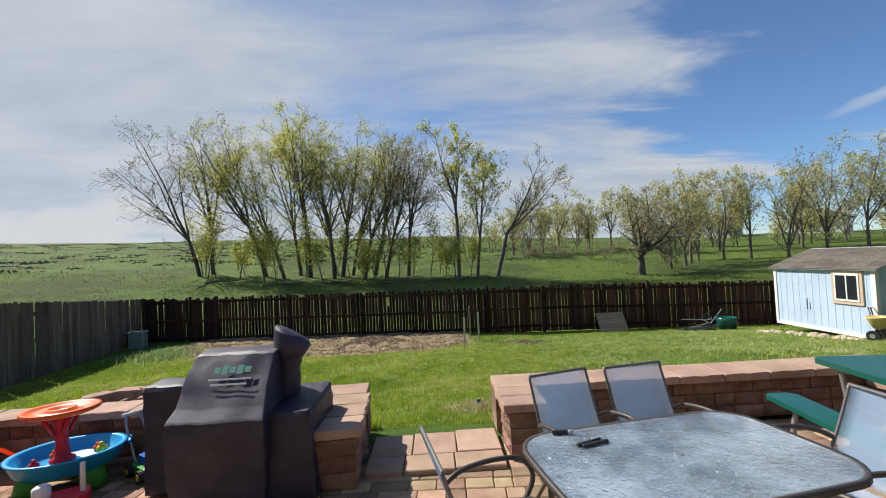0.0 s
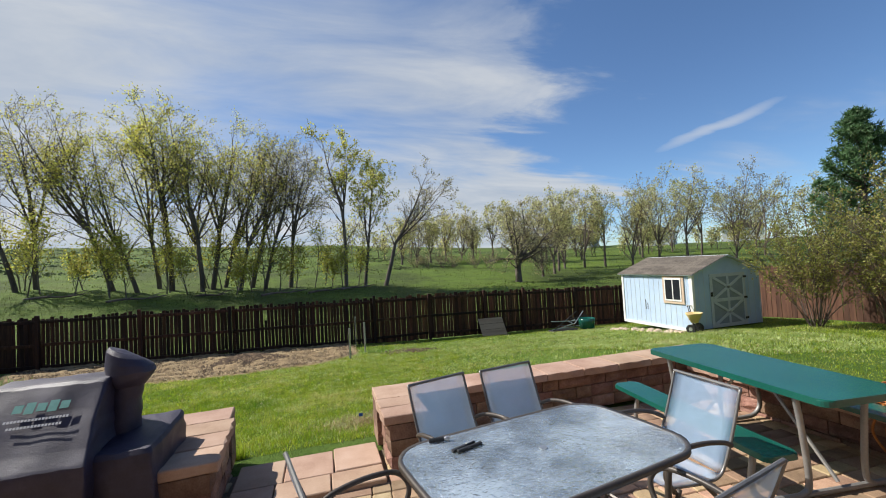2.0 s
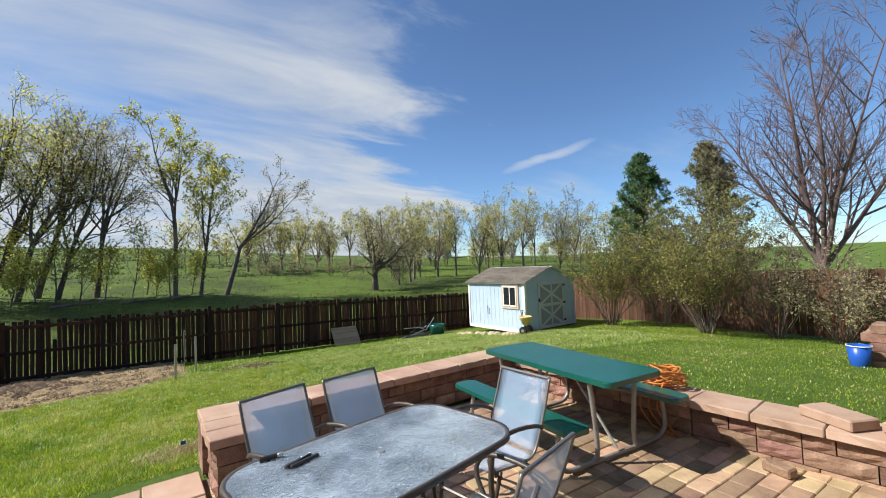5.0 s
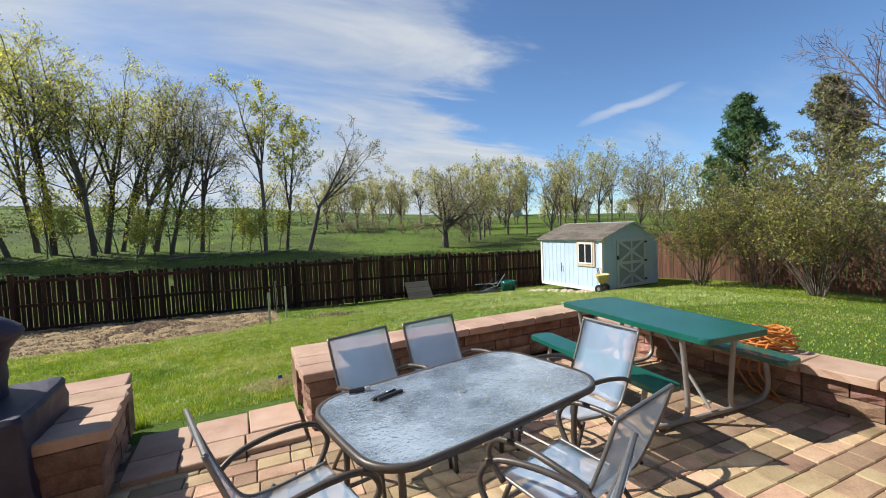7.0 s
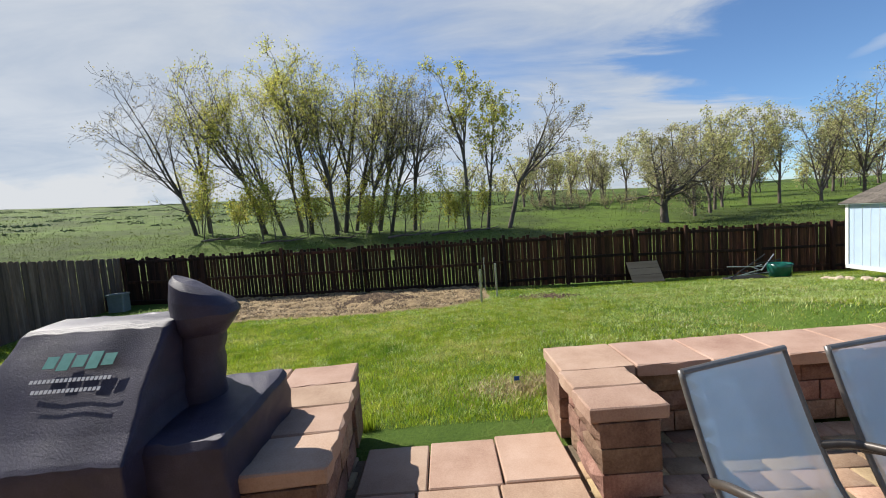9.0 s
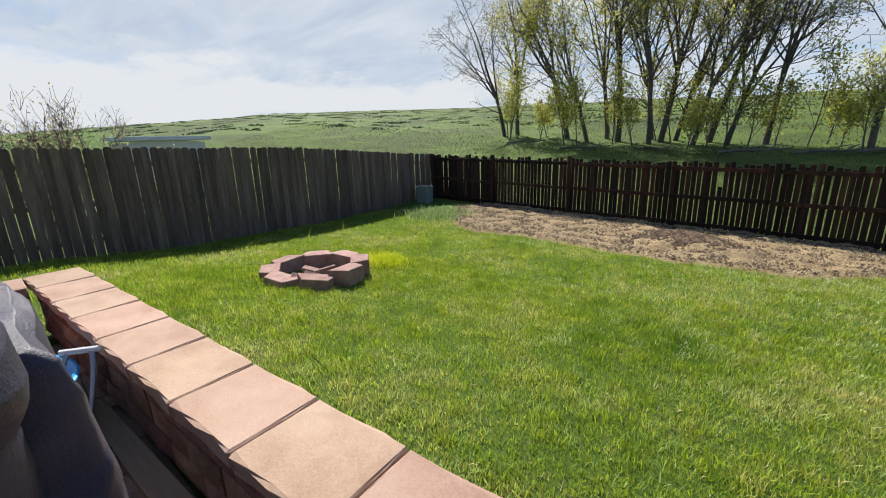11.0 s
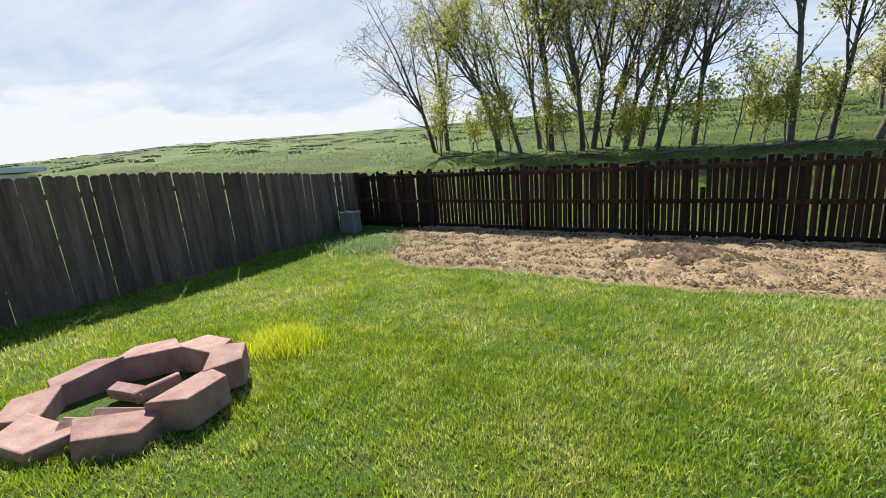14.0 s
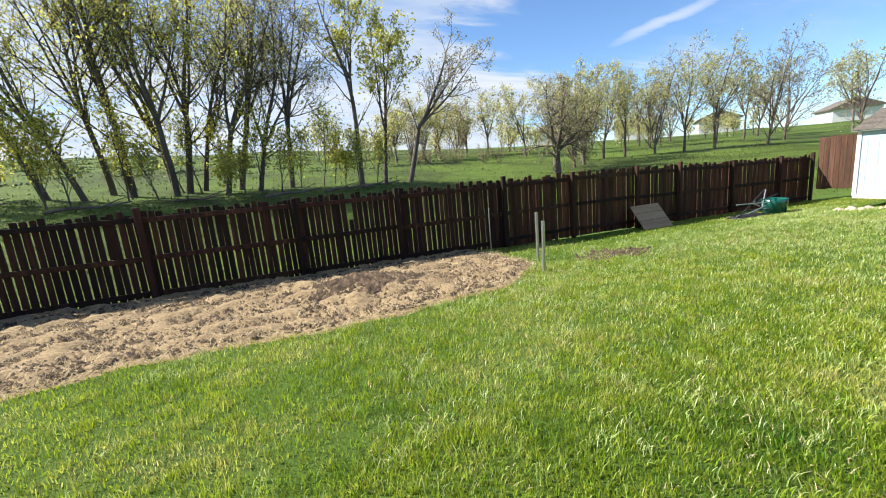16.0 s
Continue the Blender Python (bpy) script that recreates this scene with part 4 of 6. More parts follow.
def on_lid(x, s):
    """A place on the sloping lid, s metres up from its lip."""
    g = math.atan2(1.03 - 0.664, 0.015 + 0.326)
    return pose(x, -0.326 + s * math.cos(g), 0.664 + s * math.sin(g) + 0.020, math.degrees(g), 0, 0)


M["print"] = mat("pale_grey_print", [(0.42, 0.43, 0.45), (0.5, 0.5, 0.52)], 0.6, 20, 90, 0)
M["teal_print"] = mat("teal_print", [(0.05, 0.22, 0.20), (0.09, 0.30, 0.27)], 0.6, 20, 90, 0)
bml = bmesh.new()
for k in range(5):
    add_box(bml, (-0.15 + k * 0.062, -0.024 - 0.012 * (k % 2), 0), (-0.10 + k * 0.062, 0.03 + 0.012 * (k % 2), 0.0016), 0.0)
part("emblem", bml, "teal_print", grill, "faded teal emblem", m=on_lid(0.03, 0.40))
for w, up in ((0.34, 0.32), (0.28, 0.275)):
    bmp = bmesh.new()
    x = -w / 2
    while x < w / 2:
        add_box(bmp, (x, -0.008, 0), (x + 0.012, 0.008, 0.0015))
        x += 0.018
    part("print", bmp, "print", grill, "small pale printed line", m=on_lid(0.03, up))

# ---- toys ----
wt = thing("water_table", "blue oval toy water table on green legs", "toy", pose(-2.12, 4.0, 0, 0, 0, 15))
part("basin", lathe(((0.30, 0.20), (0.36, 0.24), (0.405, 0.37), (0.42, 0.385), (0.42, 0.40), (0.39, 0.40), (0.375, 0.38), (0.33, 0.27), (0.02, 0.26)), 36, 1.0, 0.80), "blue", wt, smooth=True, m=Matrix.Diagonal((1, 1, 0.78, 1)))
for a in (20, 200):
    part("handle", tube(arc([(0.42 * math.cos(radians(a + q)) * 1.05, 0.336 * math.sin(radians(a + q)) * 1.05, 0.272 + 0.028 * math.cos(radians(q * 5))) for q in (-14, -7, 0, 7, 14)], 3), 0.016, 8), "blue", wt, smooth=True)
for k in range(3):
    a = radians(90 + 120 * k)
    part("leg", tube(((0.24 * math.cos(a), 0.20 * math.sin(a), 0.25), (0.27 * math.cos(a), 0.23 * math.sin(a), 0.0)), (0.085, 0.10), 12), "lime", wt, smooth=True, m=Matrix.Diagonal((1, 1, 0.78, 1)))
part("tower_base", lathe(((0.12, 0.262), (0.12, 0.31), (0.09, 0.33), (0.02, 0.33)), 20), "blue", wt, smooth=True, m=pose(0.03, -0.14, -0.057))
part("tower", lathe(((0.085, 0.29), (0.088, 0.31), (0.055, 0.33), (0.045, 0.42), (0.042, 0.55), (0.06, 0.62), (0.10, 0.66)), 16), "red", wt, "red tower", smooth=True, m=pose(0.03, -0.14, -0.02))
for k in range(4):
    a = radians(45 + 90 * k)
    part("strut", tube(((0.05 * math.cos(a), 0.05 * math.sin(a), 0.5), (0.13 * math.cos(a), 0.12 * math.sin(a), 0.66)), 0.016, 8), "red", wt, smooth=True, m=pose(0.03, -0.14, 0))
part("tray", lathe(((0.16, 0.655), (0.22, 0.68), (0.225, 0.71), (0.20, 0.71), (0.19, 0.695), (0.09, 0.69), (0.085, 0.71), (0.07, 0.71), (0.06, 0.69), (0.01, 0.69)), 28, 1.22, 0.95), "orange", wt, "orange top tray", smooth=True, m=pose(0.03, -0.14, 0))
for x, y, r, c, nm in ((0.2, 0.1, 0.045, "yellow", "yellow"), (0.14, 0.17, 0.035, "orange", "orange"), (0.25, 0.02, 0.03, "lime", "green"), (-0.2, -0.08, 0.04, "red", "red"), (-0.16, 0.12, 0.035, "orange", "orange")):
    b = lathe(((r * 0.5, 0), (r, r * 0.5), (r * 0.9, r * 1.2), (r * 0.4, r * 1.6)), 10)
    t = thing("bath_toy", f"small {nm} plastic toy in the water table", "toy", pose(-2.12, 4.0, 0.205, 0, 0, 15) @ pose(x, y, 0), group="toys in the water table")
    part("toy_body", b, c, t, smooth=True)
    part("toy_knob", lathe(((r * 0.4, r * 1.55), (r * 0.5, r * 1.9), (r * 0.2, r * 2.2)), 8), c, t, smooth=True)
kc = thing("toy_chair", "red plastic children's chair with an arched back", "chair", pose(-2.92, 3.40, 0, 0, 0, -60) @ Matrix.Diagonal((1.28, 1.28, 1.22, 1)))
part("seat", box((-0.18, -0.16, 0.25), (0.18, 0.17, 0.29), 0.015, 2), "red", kc)
for sx in (-1, 1):
    for y in (-0.14, 0.15):
        part("leg", box((sx * 0.17 - 0.025, y - 0.025, 0), (sx * 0.17 + 0.025, y + 0.025, 0.26), 0.008), "red", kc)
bmb = bmesh.new()
add_tube(bmb, arc(((-0.2, -0.17, 0.26), (-0.2, -0.19, 0.5), (-0.14, -0.2, 0.62), (0, -0.2, 0.645), (0.14, -0.2, 0.62), (0.2, -0.19, 0.5), (0.2, -0.17, 0.26)), 5), 0.035, 8)
part("backrest", bmb, "red", kc, smooth=True)
part("back_panel", box((-0.1, -0.205, 0.28), (0.1, -0.175, 0.62), 0.012), "red", kc)
sl = thing("toy_slide", "curved orange plastic toy slide", "toy", pose(-2.72, 3.86, 0, 0, 0, -20))
part("chute", ribbon([[(x, y, z + 0.03 * abs(x / 0.11) ** 2) for x in np.linspace(-0.11, 0.11, 7)] for y, z in [(p.x, p.y) for p in arc(((-0.35, 0.58, 0), (-0.2, 0.56, 0), (0.05, 0.40, 0), (0.3, 0.16, 0), (0.42, 0.08, 0)), 5)]], 0.012), "orange", sl, smooth=True)
for sx in (-1, 1):
    part("post", box((sx * 0.1 - 0.02, -0.36, 0), (sx * 0.1 + 0.02, -0.30, 0.57), 0.008), "red", sl)
part("foot", box((-0.1, 0.36, 0), (0.1, 0.42, 0.08), 0.01), "red", sl)
ph = thing("toy_playhouse", "white plastic toy cabinet with a pale blue side", "toy", pose(-3.10, 2.96, 0, 0, 0, 10))
part("cabinet_body", box((-0.25, -0.2, 0), (0.25, 0.2, 0.72), 0.02, 2), "blue", ph)
part("roof", prism(rounded_rect(0.62, 0.5, 0.08), 0.72, 0.90, 0.05), "white", ph, "white rounded top")
mw = thing("toy_mower", "toy lawn mower, blue and green with yellow hubs", "toy", pose(-1.5, 4.12, 0, 0, 0, -35))
part("deck", prism(rounded_rect(0.30, 0.22, 0.05), 0.04, 0.11, 0.02), "lime", mw, smooth=False)
part("hood", prism(rounded_rect(0.20, 0.15, 0.05), 0.11, 0.19, 0.03), "darkblue", mw, "blue engine hood")
for sx in (-1, 1):
    for sy in (-1, 1):
        w = part("wheel", tube(((sx * 0.11, sy * 0.11, 0.055), (sx * 0.11, sy * 0.145, 0.055)), 0.055, 16), "black", mw)
        part("hub", tube(((sx * 0.11, sy * 0.146, 0.055), (sx * 0.11, sy * 0.15, 0.055)), 0.028, 12), "yellow", w, "yellow hub")
for sy in (-1, 1):
    part("handle", tube(arc(((-0.13, sy * 0.07, 0.1), (-0.3, sy * 0.07, 0.36), (-0.38, sy * 0.05, 0.48))), 0.012, 6), "steel", mw, smooth=True)
part("grip", tube(((-0.38, -0.08, 0.48), (-0.38, 0.08, 0.48)), 0.016, 8), "white", mw, "white grip")
tp = thing("toy_wagon", "red and white plastic toy by the water table", "toy", pose(-1.75, 3.50, 0, 0, 0, 30))
part("tub", prism(rounded_rect(0.34, 0.22, 0.04), 0.04, 0.17, 0.02), "red", tp)
part("drum", lathe(((0.05, 0.17), (0.055, 0.2), (0.055, 0.26), (0.03, 0.28)), 16), "white", tp, "white drum", smooth=True, m=pose(-0.1, 0, 0))
part("post", box((0.12, -0.02, 0.1), (0.15, 0.02, 0.38), 0.006), "white", tp, "white post")
for sx in (-1, 1):
    for sy in (-1, 1):
        part("wheel", tube(((sx * 0.1, sy * 0.1, 0.05), (sx * 0.1, sy * 0.13, 0.05)), 0.05, 14), "black", tp)

plank = thing("plank", "bare tan plank lying along the wall's foot", "plank", pose(-1.2, 4.41, 0.0, 0, 0, 3.5))
part("board", box((-0.95, -0.055, 0), (0.95, 0.055, 0.04), 0.004), "board", plank)

# ---- garden shed ----
shed = thing("garden_shed", "small pale blue wooden shed with a gabled shingle roof", "shed", pose(11.18, 9.54, -0.5))
W, L, H, PK = 2.52, 2.78, 1.56, 2.03
bms = bmesh.new()
out = [(0, 0), (W, 0), (W, H), (W / 2, PK), (0, H)]
fa = [bms.verts.new((x, 0, z)) for x, z in out]
fb = [bms.verts.new((x, L, z)) for x, z in out]
bms.faces.new(fa)
bms.faces.new(fb[::-1])
for k in range(5):
    bms.faces.new((fa[k], fb[k], fb[(k + 1) % 5], fa[(k + 1) % 5]))
part("wall", bms, "shedwall", shed)
for k in range(1, 14):
    part("siding_batten", box((-0.006, k * 0.2 - 0.004, 0.02), (-0.001, k * 0.2 + 0.004, H - 0.03)), "greytrim", shed)
for k in range(1, 12):
    x = k * 0.21
    if not 0.5 < x < 2.05:
        part("siding_batten", box((x - 0.004, -0.006, 0.02), (x + 0.004, -0.001, H + (PK - H) * (1 - abs(x - W / 2) / (W / 2)) - 0.03)), "greytrim", shed)
for sgn, x0 in ((-1, 0.0), (1, W)):
    ang = math.degrees(math.atan2(PK - H, W / 2))
    ln = math.hypot(PK - H, W / 2) + 0.1
    roof = part("roof_slope", box((0, -0.12, 0), (ln, L + 0.12, 0.03), 0.004), "greytrim", shed, "grey roof edge", m=pose(W / 2, 0, PK + 0.01, 0, ang if sgn > 0 else 180 - ang, 0) @ pose(0, 0, -0.03 if sgn < 0 else 0.0))
    for k in range(9):
        for q in range(8):
            part("shingle", box((0, -0.185, 0), (0.175, 0.185, 0.012)), "shingle", roof, m=pose(ln - 0.17 - k * (ln - 0.16) / 8.5, -0.12 + 0.19 + q * 0.377 + (k % 2) * 0.0, -0.016 if sgn < 0 else 0.034, 0, 3 if sgn > 0 else -3, 0))
for x, y in ((0, 0), (W, 0)):
    part("corner_trim", box((x - 0.02, -0.022, 0), (x + 0.06 if x == 0 else x + 0.02, -0.004, H)), "white" if x == 0 else "greytrim", shed)
part("corner_trim", box((-0.022, -0.02, 0), (-0.004, 0.09, H - 0.02)), "white", shed)
part("corner_trim", box((-0.022, L - 0.06, 0), (-0.004, L + 0.02, H - 0.02)), "white", shed)
part("base_board", box((-0.03, 0, -0.06), (-0.004, L, 0.03)), "white", shed)
win = part("window", box((-0.035, 0.26, 0.70), (-0.004, 1.02, 1.52), 0.004), "tan", shed, "tan trimmed sliding window")
part("window_frame", box((-0.05, 0.34, 0.78), (-0.036, 0.94, 1.46)), "white", win, "white frame")
for y0, y1 in ((0.38, 0.615), (0.655, 0.90)):
    part("pane", box((-0.055, y0, 0.83), (-0.051, y1, 1.41)), "darkglass", win, "dark glass pane")
door = part("door", box((0.62, -0.02, 0.02), (1.94, -0.004, 1.53), 0.003), "greydoor", shed, "grey-blue double-braced door")


def strip(x0, z0, x1, z1, w, d0, mate, parent):
    ln = math.hypot(x1 - x0, z1 - z0)
    return part("brace", box((-ln / 2, d0 - 0.014, -w / 2), (ln / 2, d0, w / 2)), mate, parent, m=pose((x0 + x1) / 2, 0, (z0 + z1) / 2, 0, -math.degrees(math.atan2(z1 - z0, x1 - x0)), 0))


for a in ((0.66, 0.02, 0.66, 1.53), (1.90, 0.02, 1.90, 1.53)):
    strip(*a, 0.09, -0.021, "greytrim", door)
for a in ((0.7, 1.49, 1.86, 1.49), (0.7, 0.78, 1.86, 0.78), (0.7, 0.06, 1.86, 0.06)):
    strip(*a, 0.09, -0.0215, "greytrim", door)
strip(1.28, 0.1, 1.28, 1.45, 0.07, -0.022, "greytrim", door)
for a in ((0.74, 1.44, 1.82, 0.83), (1.82, 1.44, 0.74, 0.83), (0.74, 0.73, 1.82, 0.10), (1.82, 0.73, 0.74, 0.10)):
    strip(*a, 0.075, -0.0235, "greytrim", door)
for z in (0.2, 0.8, 1.4):
    part("hinge", box((1.86, -0.05, z - 0.03), (1.98, -0.038, z + 0.03)), "black", door, "black hinge")
part("latch", box((0.60, -0.07, 0.90), (0.66, -0.04, 1.02), 0.005), "black", door, "black latch")
# two thin dark upright strips on the side wall
for x, ln in ((0.42, 0.30), (0.5, 0.2)):
    part("rust_mark", box((-0.0035, L - x - 0.6, 0.45), (-0.0015, L - x - 0.575, 0.45 + ln)), "brownwood", shed, "thin dark upright mark on the siding")
sv, sf = [], []
for k in range(70):
    x, y, r = 11.0 - rw.random() * 0.5, 9.4 + rw.random() * 3.2, rw.uniform(0.03, 0.09)
    o = len(sv)
    z = land(x, y)
    for dx, dy, dz in ((-1, -0.8, -0.4), (1, -0.7, -0.4), (0.9, 0.8, -0.4), (-0.8, 0.9, -0.4), (-0.6, -0.5, 0.7), (0.6, -0.5, 0.6), (0.5, 0.5, 0.7), (-0.5, 0.6, 0.6)):
        sv.append((x + dx * r, y + dy * r * 0.8, z + dz * r * 0.8 + 0.02))
    sf += [(o, o + 1, o + 5, o + 4), (o + 1, o + 2, o + 6, o + 5), (o + 2, o + 3, o + 7, o + 6), (o + 3, o, o + 4, o + 7), (o + 4, o + 5, o + 6, o + 7)]
tagged(new("stones", soup("stones", sv, sf, "tan")), "pale stones along the foot of the shed", "stones", kind="stuff")

spreader = thing("lawn_spreader", "cream broadcast spreader on black wheels by the shed", "spreader", pose(10.75, 9.15, land(10.75, 9.15), 0, 0, 15))
part("hopper", lathe(((0.06, 0.26), (0.10, 0.28), (0.22, 0.50), (0.23, 0.53), (0.21, 0.53), (0.09, 0.30)), 20, 1.1, 0.85), "cream", spreader, smooth=True)
for s in (-1, 1):
    w = part("wheel", tube(((s * 0.16, 0, 0.12), (s * 0.22, 0, 0.12)), 0.12, 18), "black", spreader)
    part("hub", tube(((s * 0.221, 0, 0.12), (s * 0.226, 0, 0.12)), 0.05, 12), "steel", w, "grey hub")
    part("handle_bar", tube(((s * 0.04, 0.02, 0.15), (0.4 + s * 0.04, 0.35, 0.66)), 0.013, 6), "black", spreader)
part("axle", tube(((-0.2, 0, 0.12), (0.2, 0, 0.12)), 0.012, 6), "steel", spreader)
part("leg", tube(((0, 0.02, 0.3), (0.1, 0.12, 0.0)), 0.012, 6), "black", spreader)
part("grip", tube(((0.32, 0.36, 0.66), (0.50, 0.34, 0.66)), 0.016, 8), "white", spreader, "pale grip")

pallet = thing("scrap_heap", "heap of broken garden furniture and a green tub by the fence", "scrap", pose(9.9, 13.9, land(9.9, 13.9)))
for k in range(9):
    part("pole", tube(((rw.uniform(-0.9, 0.3), rw.uniform(-0.4, 0.3), 0.05 + 0.05 * k), (rw.uniform(0.1, 1.0), rw.uniform(-0.4, 0.3), 0.15 + rw.uniform(0, 0.55))), 0.016, 6), rw.choice(("steel", "bin", "black")), pallet)
part("tub", lathe(((0.2, 0.0), (0.26, 0.02), (0.30, 0.3), (0.31, 0.42), (0.28, 0.42), (0.25, 0.06)), 18), "green", pallet, "dark green plastic tub", smooth=True, m=pose(0.75, -0.15, 0))
part("sheet", box((-0.7, -0.25, 0), (0.4, 0.2, 0.06), 0.02), "black", pallet)

# ---- yard things ----
pit = thing("fire_pit", "ring of loose red concrete blocks on the grass", "fire pit", pose(-4.15, 7.08, land(-4.15, 7.08)))
pm = finish(prism([(-0.245, -0.13), (0.245, -0.13), (0.155, 0.12), (-0.155, 0.12)], 0, 0.21, 0.012), "pit_block")
pm.materials.append(M["pitbrick"])
for k in range(8):
    g = 45 * k + 10
    part("pit_block", pm, "pitbrick", pit, m=pose(0.60 * math.cos(radians(g)), 0.60 * math.sin(radians(g)), -0.01 + (0.03 if k in (0, 1) else 0), rw.uniform(-3, 3), rw.uniform(-3, 3) + (9 if k in (6, 7) else 0), g + 90 + rw.uniform(-6, 6)) @ pose(0, 0, 0, 0, 0, 180))
pm2 = finish(box((-0.15, -0.05, 0), (0.15, 0.05, 0.09), 0.01), "pit_block")
pm2.materials.append(M["pitbrick"])
for x, y, rz, t in ((-0.1, 0.0, 20, 12), (0.05, 0.12, 70, -12), (0.30, -0.22, 60, 35), (0.24, -0.36, 50, 32)):
    part("pit_block", pm2, "pitbrick", pit, m=pose(x, y, 0.09 if t > 20 else 0.03, t, t * 0.6, rz))
for x, y, h in ((1.90, 12.32, 0.86), (2.41, 13.19, 0.93)):
    p = thing("metal_post", "bare galvanised metal post standing at the bed's end", "post", pose(x, y, land(x, y) - 0.02, 0.6, rw.uniform(-1.5, 1.5), 0), group="posts by the garden bed")
    part("pipe", tube(((0, 0, 0), (0, 0, h)), 0.028, 12), "steel", p)
    part("collar", tube(((0, 0, h * 0.82), (0, 0, h * 0.86)), 0.033, 12), "steel", p)
stake = thing("garden_stake", "thin metal stake standing against the fence", "stake", pose(2.75, 14.7, land(2.75, 14.7)))
part("stake", tube(arc(((-0.5, 0, 0), (-0.5, 0, 0.95), (-0.48, 0, 1.0)), 3), 0.012, 6), "steel", stake)
board = thing("leaning_board", "bare plywood board leaning against the fence", "board", pose(7.3, 14.62, land(7.3, 14.62) + 0.0, 48, 0, -4))
part("sheet", box((-0.48, 0, -0.009), (0.48, 0.78, 0.009), 0.002), "board", board, m=pose(0, 0, 0.01))
for z in (0.27, 0.52):
    part("seam", box((-0.48, z, 0.0195), (0.48, z + 0.008, 0.021)), "brownwood", board)
binb = thing("storage_tub", "grey-green plastic tub against the fence corner", "tub", pose(-8.85, 14.35, land(-8.85, 14.35), 0, 0, 8))
part("tub_body", prism(rounded_rect(0.46, 0.36, 0.05), 0.0, 0.5, 0.02), "bin", binb)
part("tub_lid", prism(rounded_rect(0.50, 0.40, 0.05), 0.5, 0.55, 0.015), "bin", binb)
bucket = thing("bucket", "blue plastic bucket with a white rim on the lawn", "bucket", pose(10.4, 1.8, land(10.4, 1.8)))
part("pail", lathe(((0.115, 0.0), (0.12, 0.01), (0.15, 0.33), (0.14, 0.33), (0.112, 0.02)), 22), "darkblue", bucket, smooth=True)
part("rim", tube([(0.152 * math.cos(a), 0.152 * math.sin(a), 0.322) for a in np.linspace(0, 2 * math.pi, 25)], 0.009, 6), "white", bucket, "white rim", smooth=True)
pile = thing("brick_pile", "stack of spare red wall blocks on the lawn", "stones", pose(11.0, 1.55, land(11.0, 1.55)))
for lv in range(5):
    for k in range(4 - lv // 2):
        part("block", BLOCKS[(0.3, k % 3)], "block", pile, m=pose(-0.3 + 0.31 * k + 0.05 * lv, 0.1 * (lv % 2), lv * 0.133, 0, 0, rw.uniform(-6, 6)))
flag = thing("marker_flag", "tiny blue marker flag in the grass", "flag", pose(1.6, 5.8, land(1.6, 5.8)))
part("wire", tube(((0, 0, 0), (0, 0, 0.10)), 0.002, 5), "steel", flag)
part("flag", box((0, -0.002, 0.06), (0.05, 0.002, 0.10)), "darkblue", flag, "blue plastic flag")

# ---- trees ----
def grow(seed, height, lean=(0, 0), trunk_r=0.13, first=0.28, n1=11, n2=4, n3=3, spread=38, droop=0.0, wig=0.07, reach=0.42):
    """Limb segments (p0, p1, r0, r1) and twig tips of one tree, from its foot at the origin."""
    r = random.Random(seed)
    segs, tips = [], []

    def limb(p, d, ln, rad, level):
        n = (9, 6, 4, 3)[level]
        pts = [p.copy()]
        for k in range(n):
            up = 0.10 if level else 0.02
            d = (d + Vector((r.uniform(-1, 1), r.uniform(-1, 1), r.uniform(-0.6, 0.8))) * wig * (1 + level * 0.9) + Vector((0, 0, up - droop * level * 0.12))).normalized()
            q = pts[-1] + d * ln / n
            segs.append((pts[-1], q, rad * (1 - 0.85 * k / n), rad * (1 - 0.85 * (k + 1) / n)))
            pts.append(q)
        if level == 3:
            tips.append((pts[-1], d))
            tips.append((pts[-2], d))
            return
        kids = (n1, n2, n3)[level]
        for k in range(kids):
            f = first + (1 - first) * (k + r.uniform(0.1, 0.9)) / kids if level == 0 else 0.25 + 0.75 * (k + r.random()) / kids
            i = min(n - 1, int(f * n))
            base = pts[i].lerp(pts[i + 1], f * n - i) if i + 1 <= n else pts[-1]
            a = r.uniform(0, 2 * math.pi)
            side = Vector((math.cos(a), math.sin(a), 0))
            tilt = radians(spread * r.uniform(0.6, 1.25))
            dd = (d * math.cos(tilt) + side * math.sin(tilt)).normalized() if level else (Vector((0, 0, 1)) * math.cos(tilt) + side * math.sin(tilt) + Vector((*lean, 0)) * 0.3).normalized()
            limb(base, dd, ln * (reach * (1.15 - 0.55 * f) if level == 0 else 0.5) * r.uniform(0.75, 1.25), rad * (0.42 if level == 0 else 0.5) * (1.1 - 0.5 * f), level + 1)
        if level < 3:
            tips.append((pts[-1], d))

    limb(Vector((0, 0, -0.1)), Vector((lean[0], lean[1], 1)).normalized(), height, trunk_r, 0)
    return segs, tips


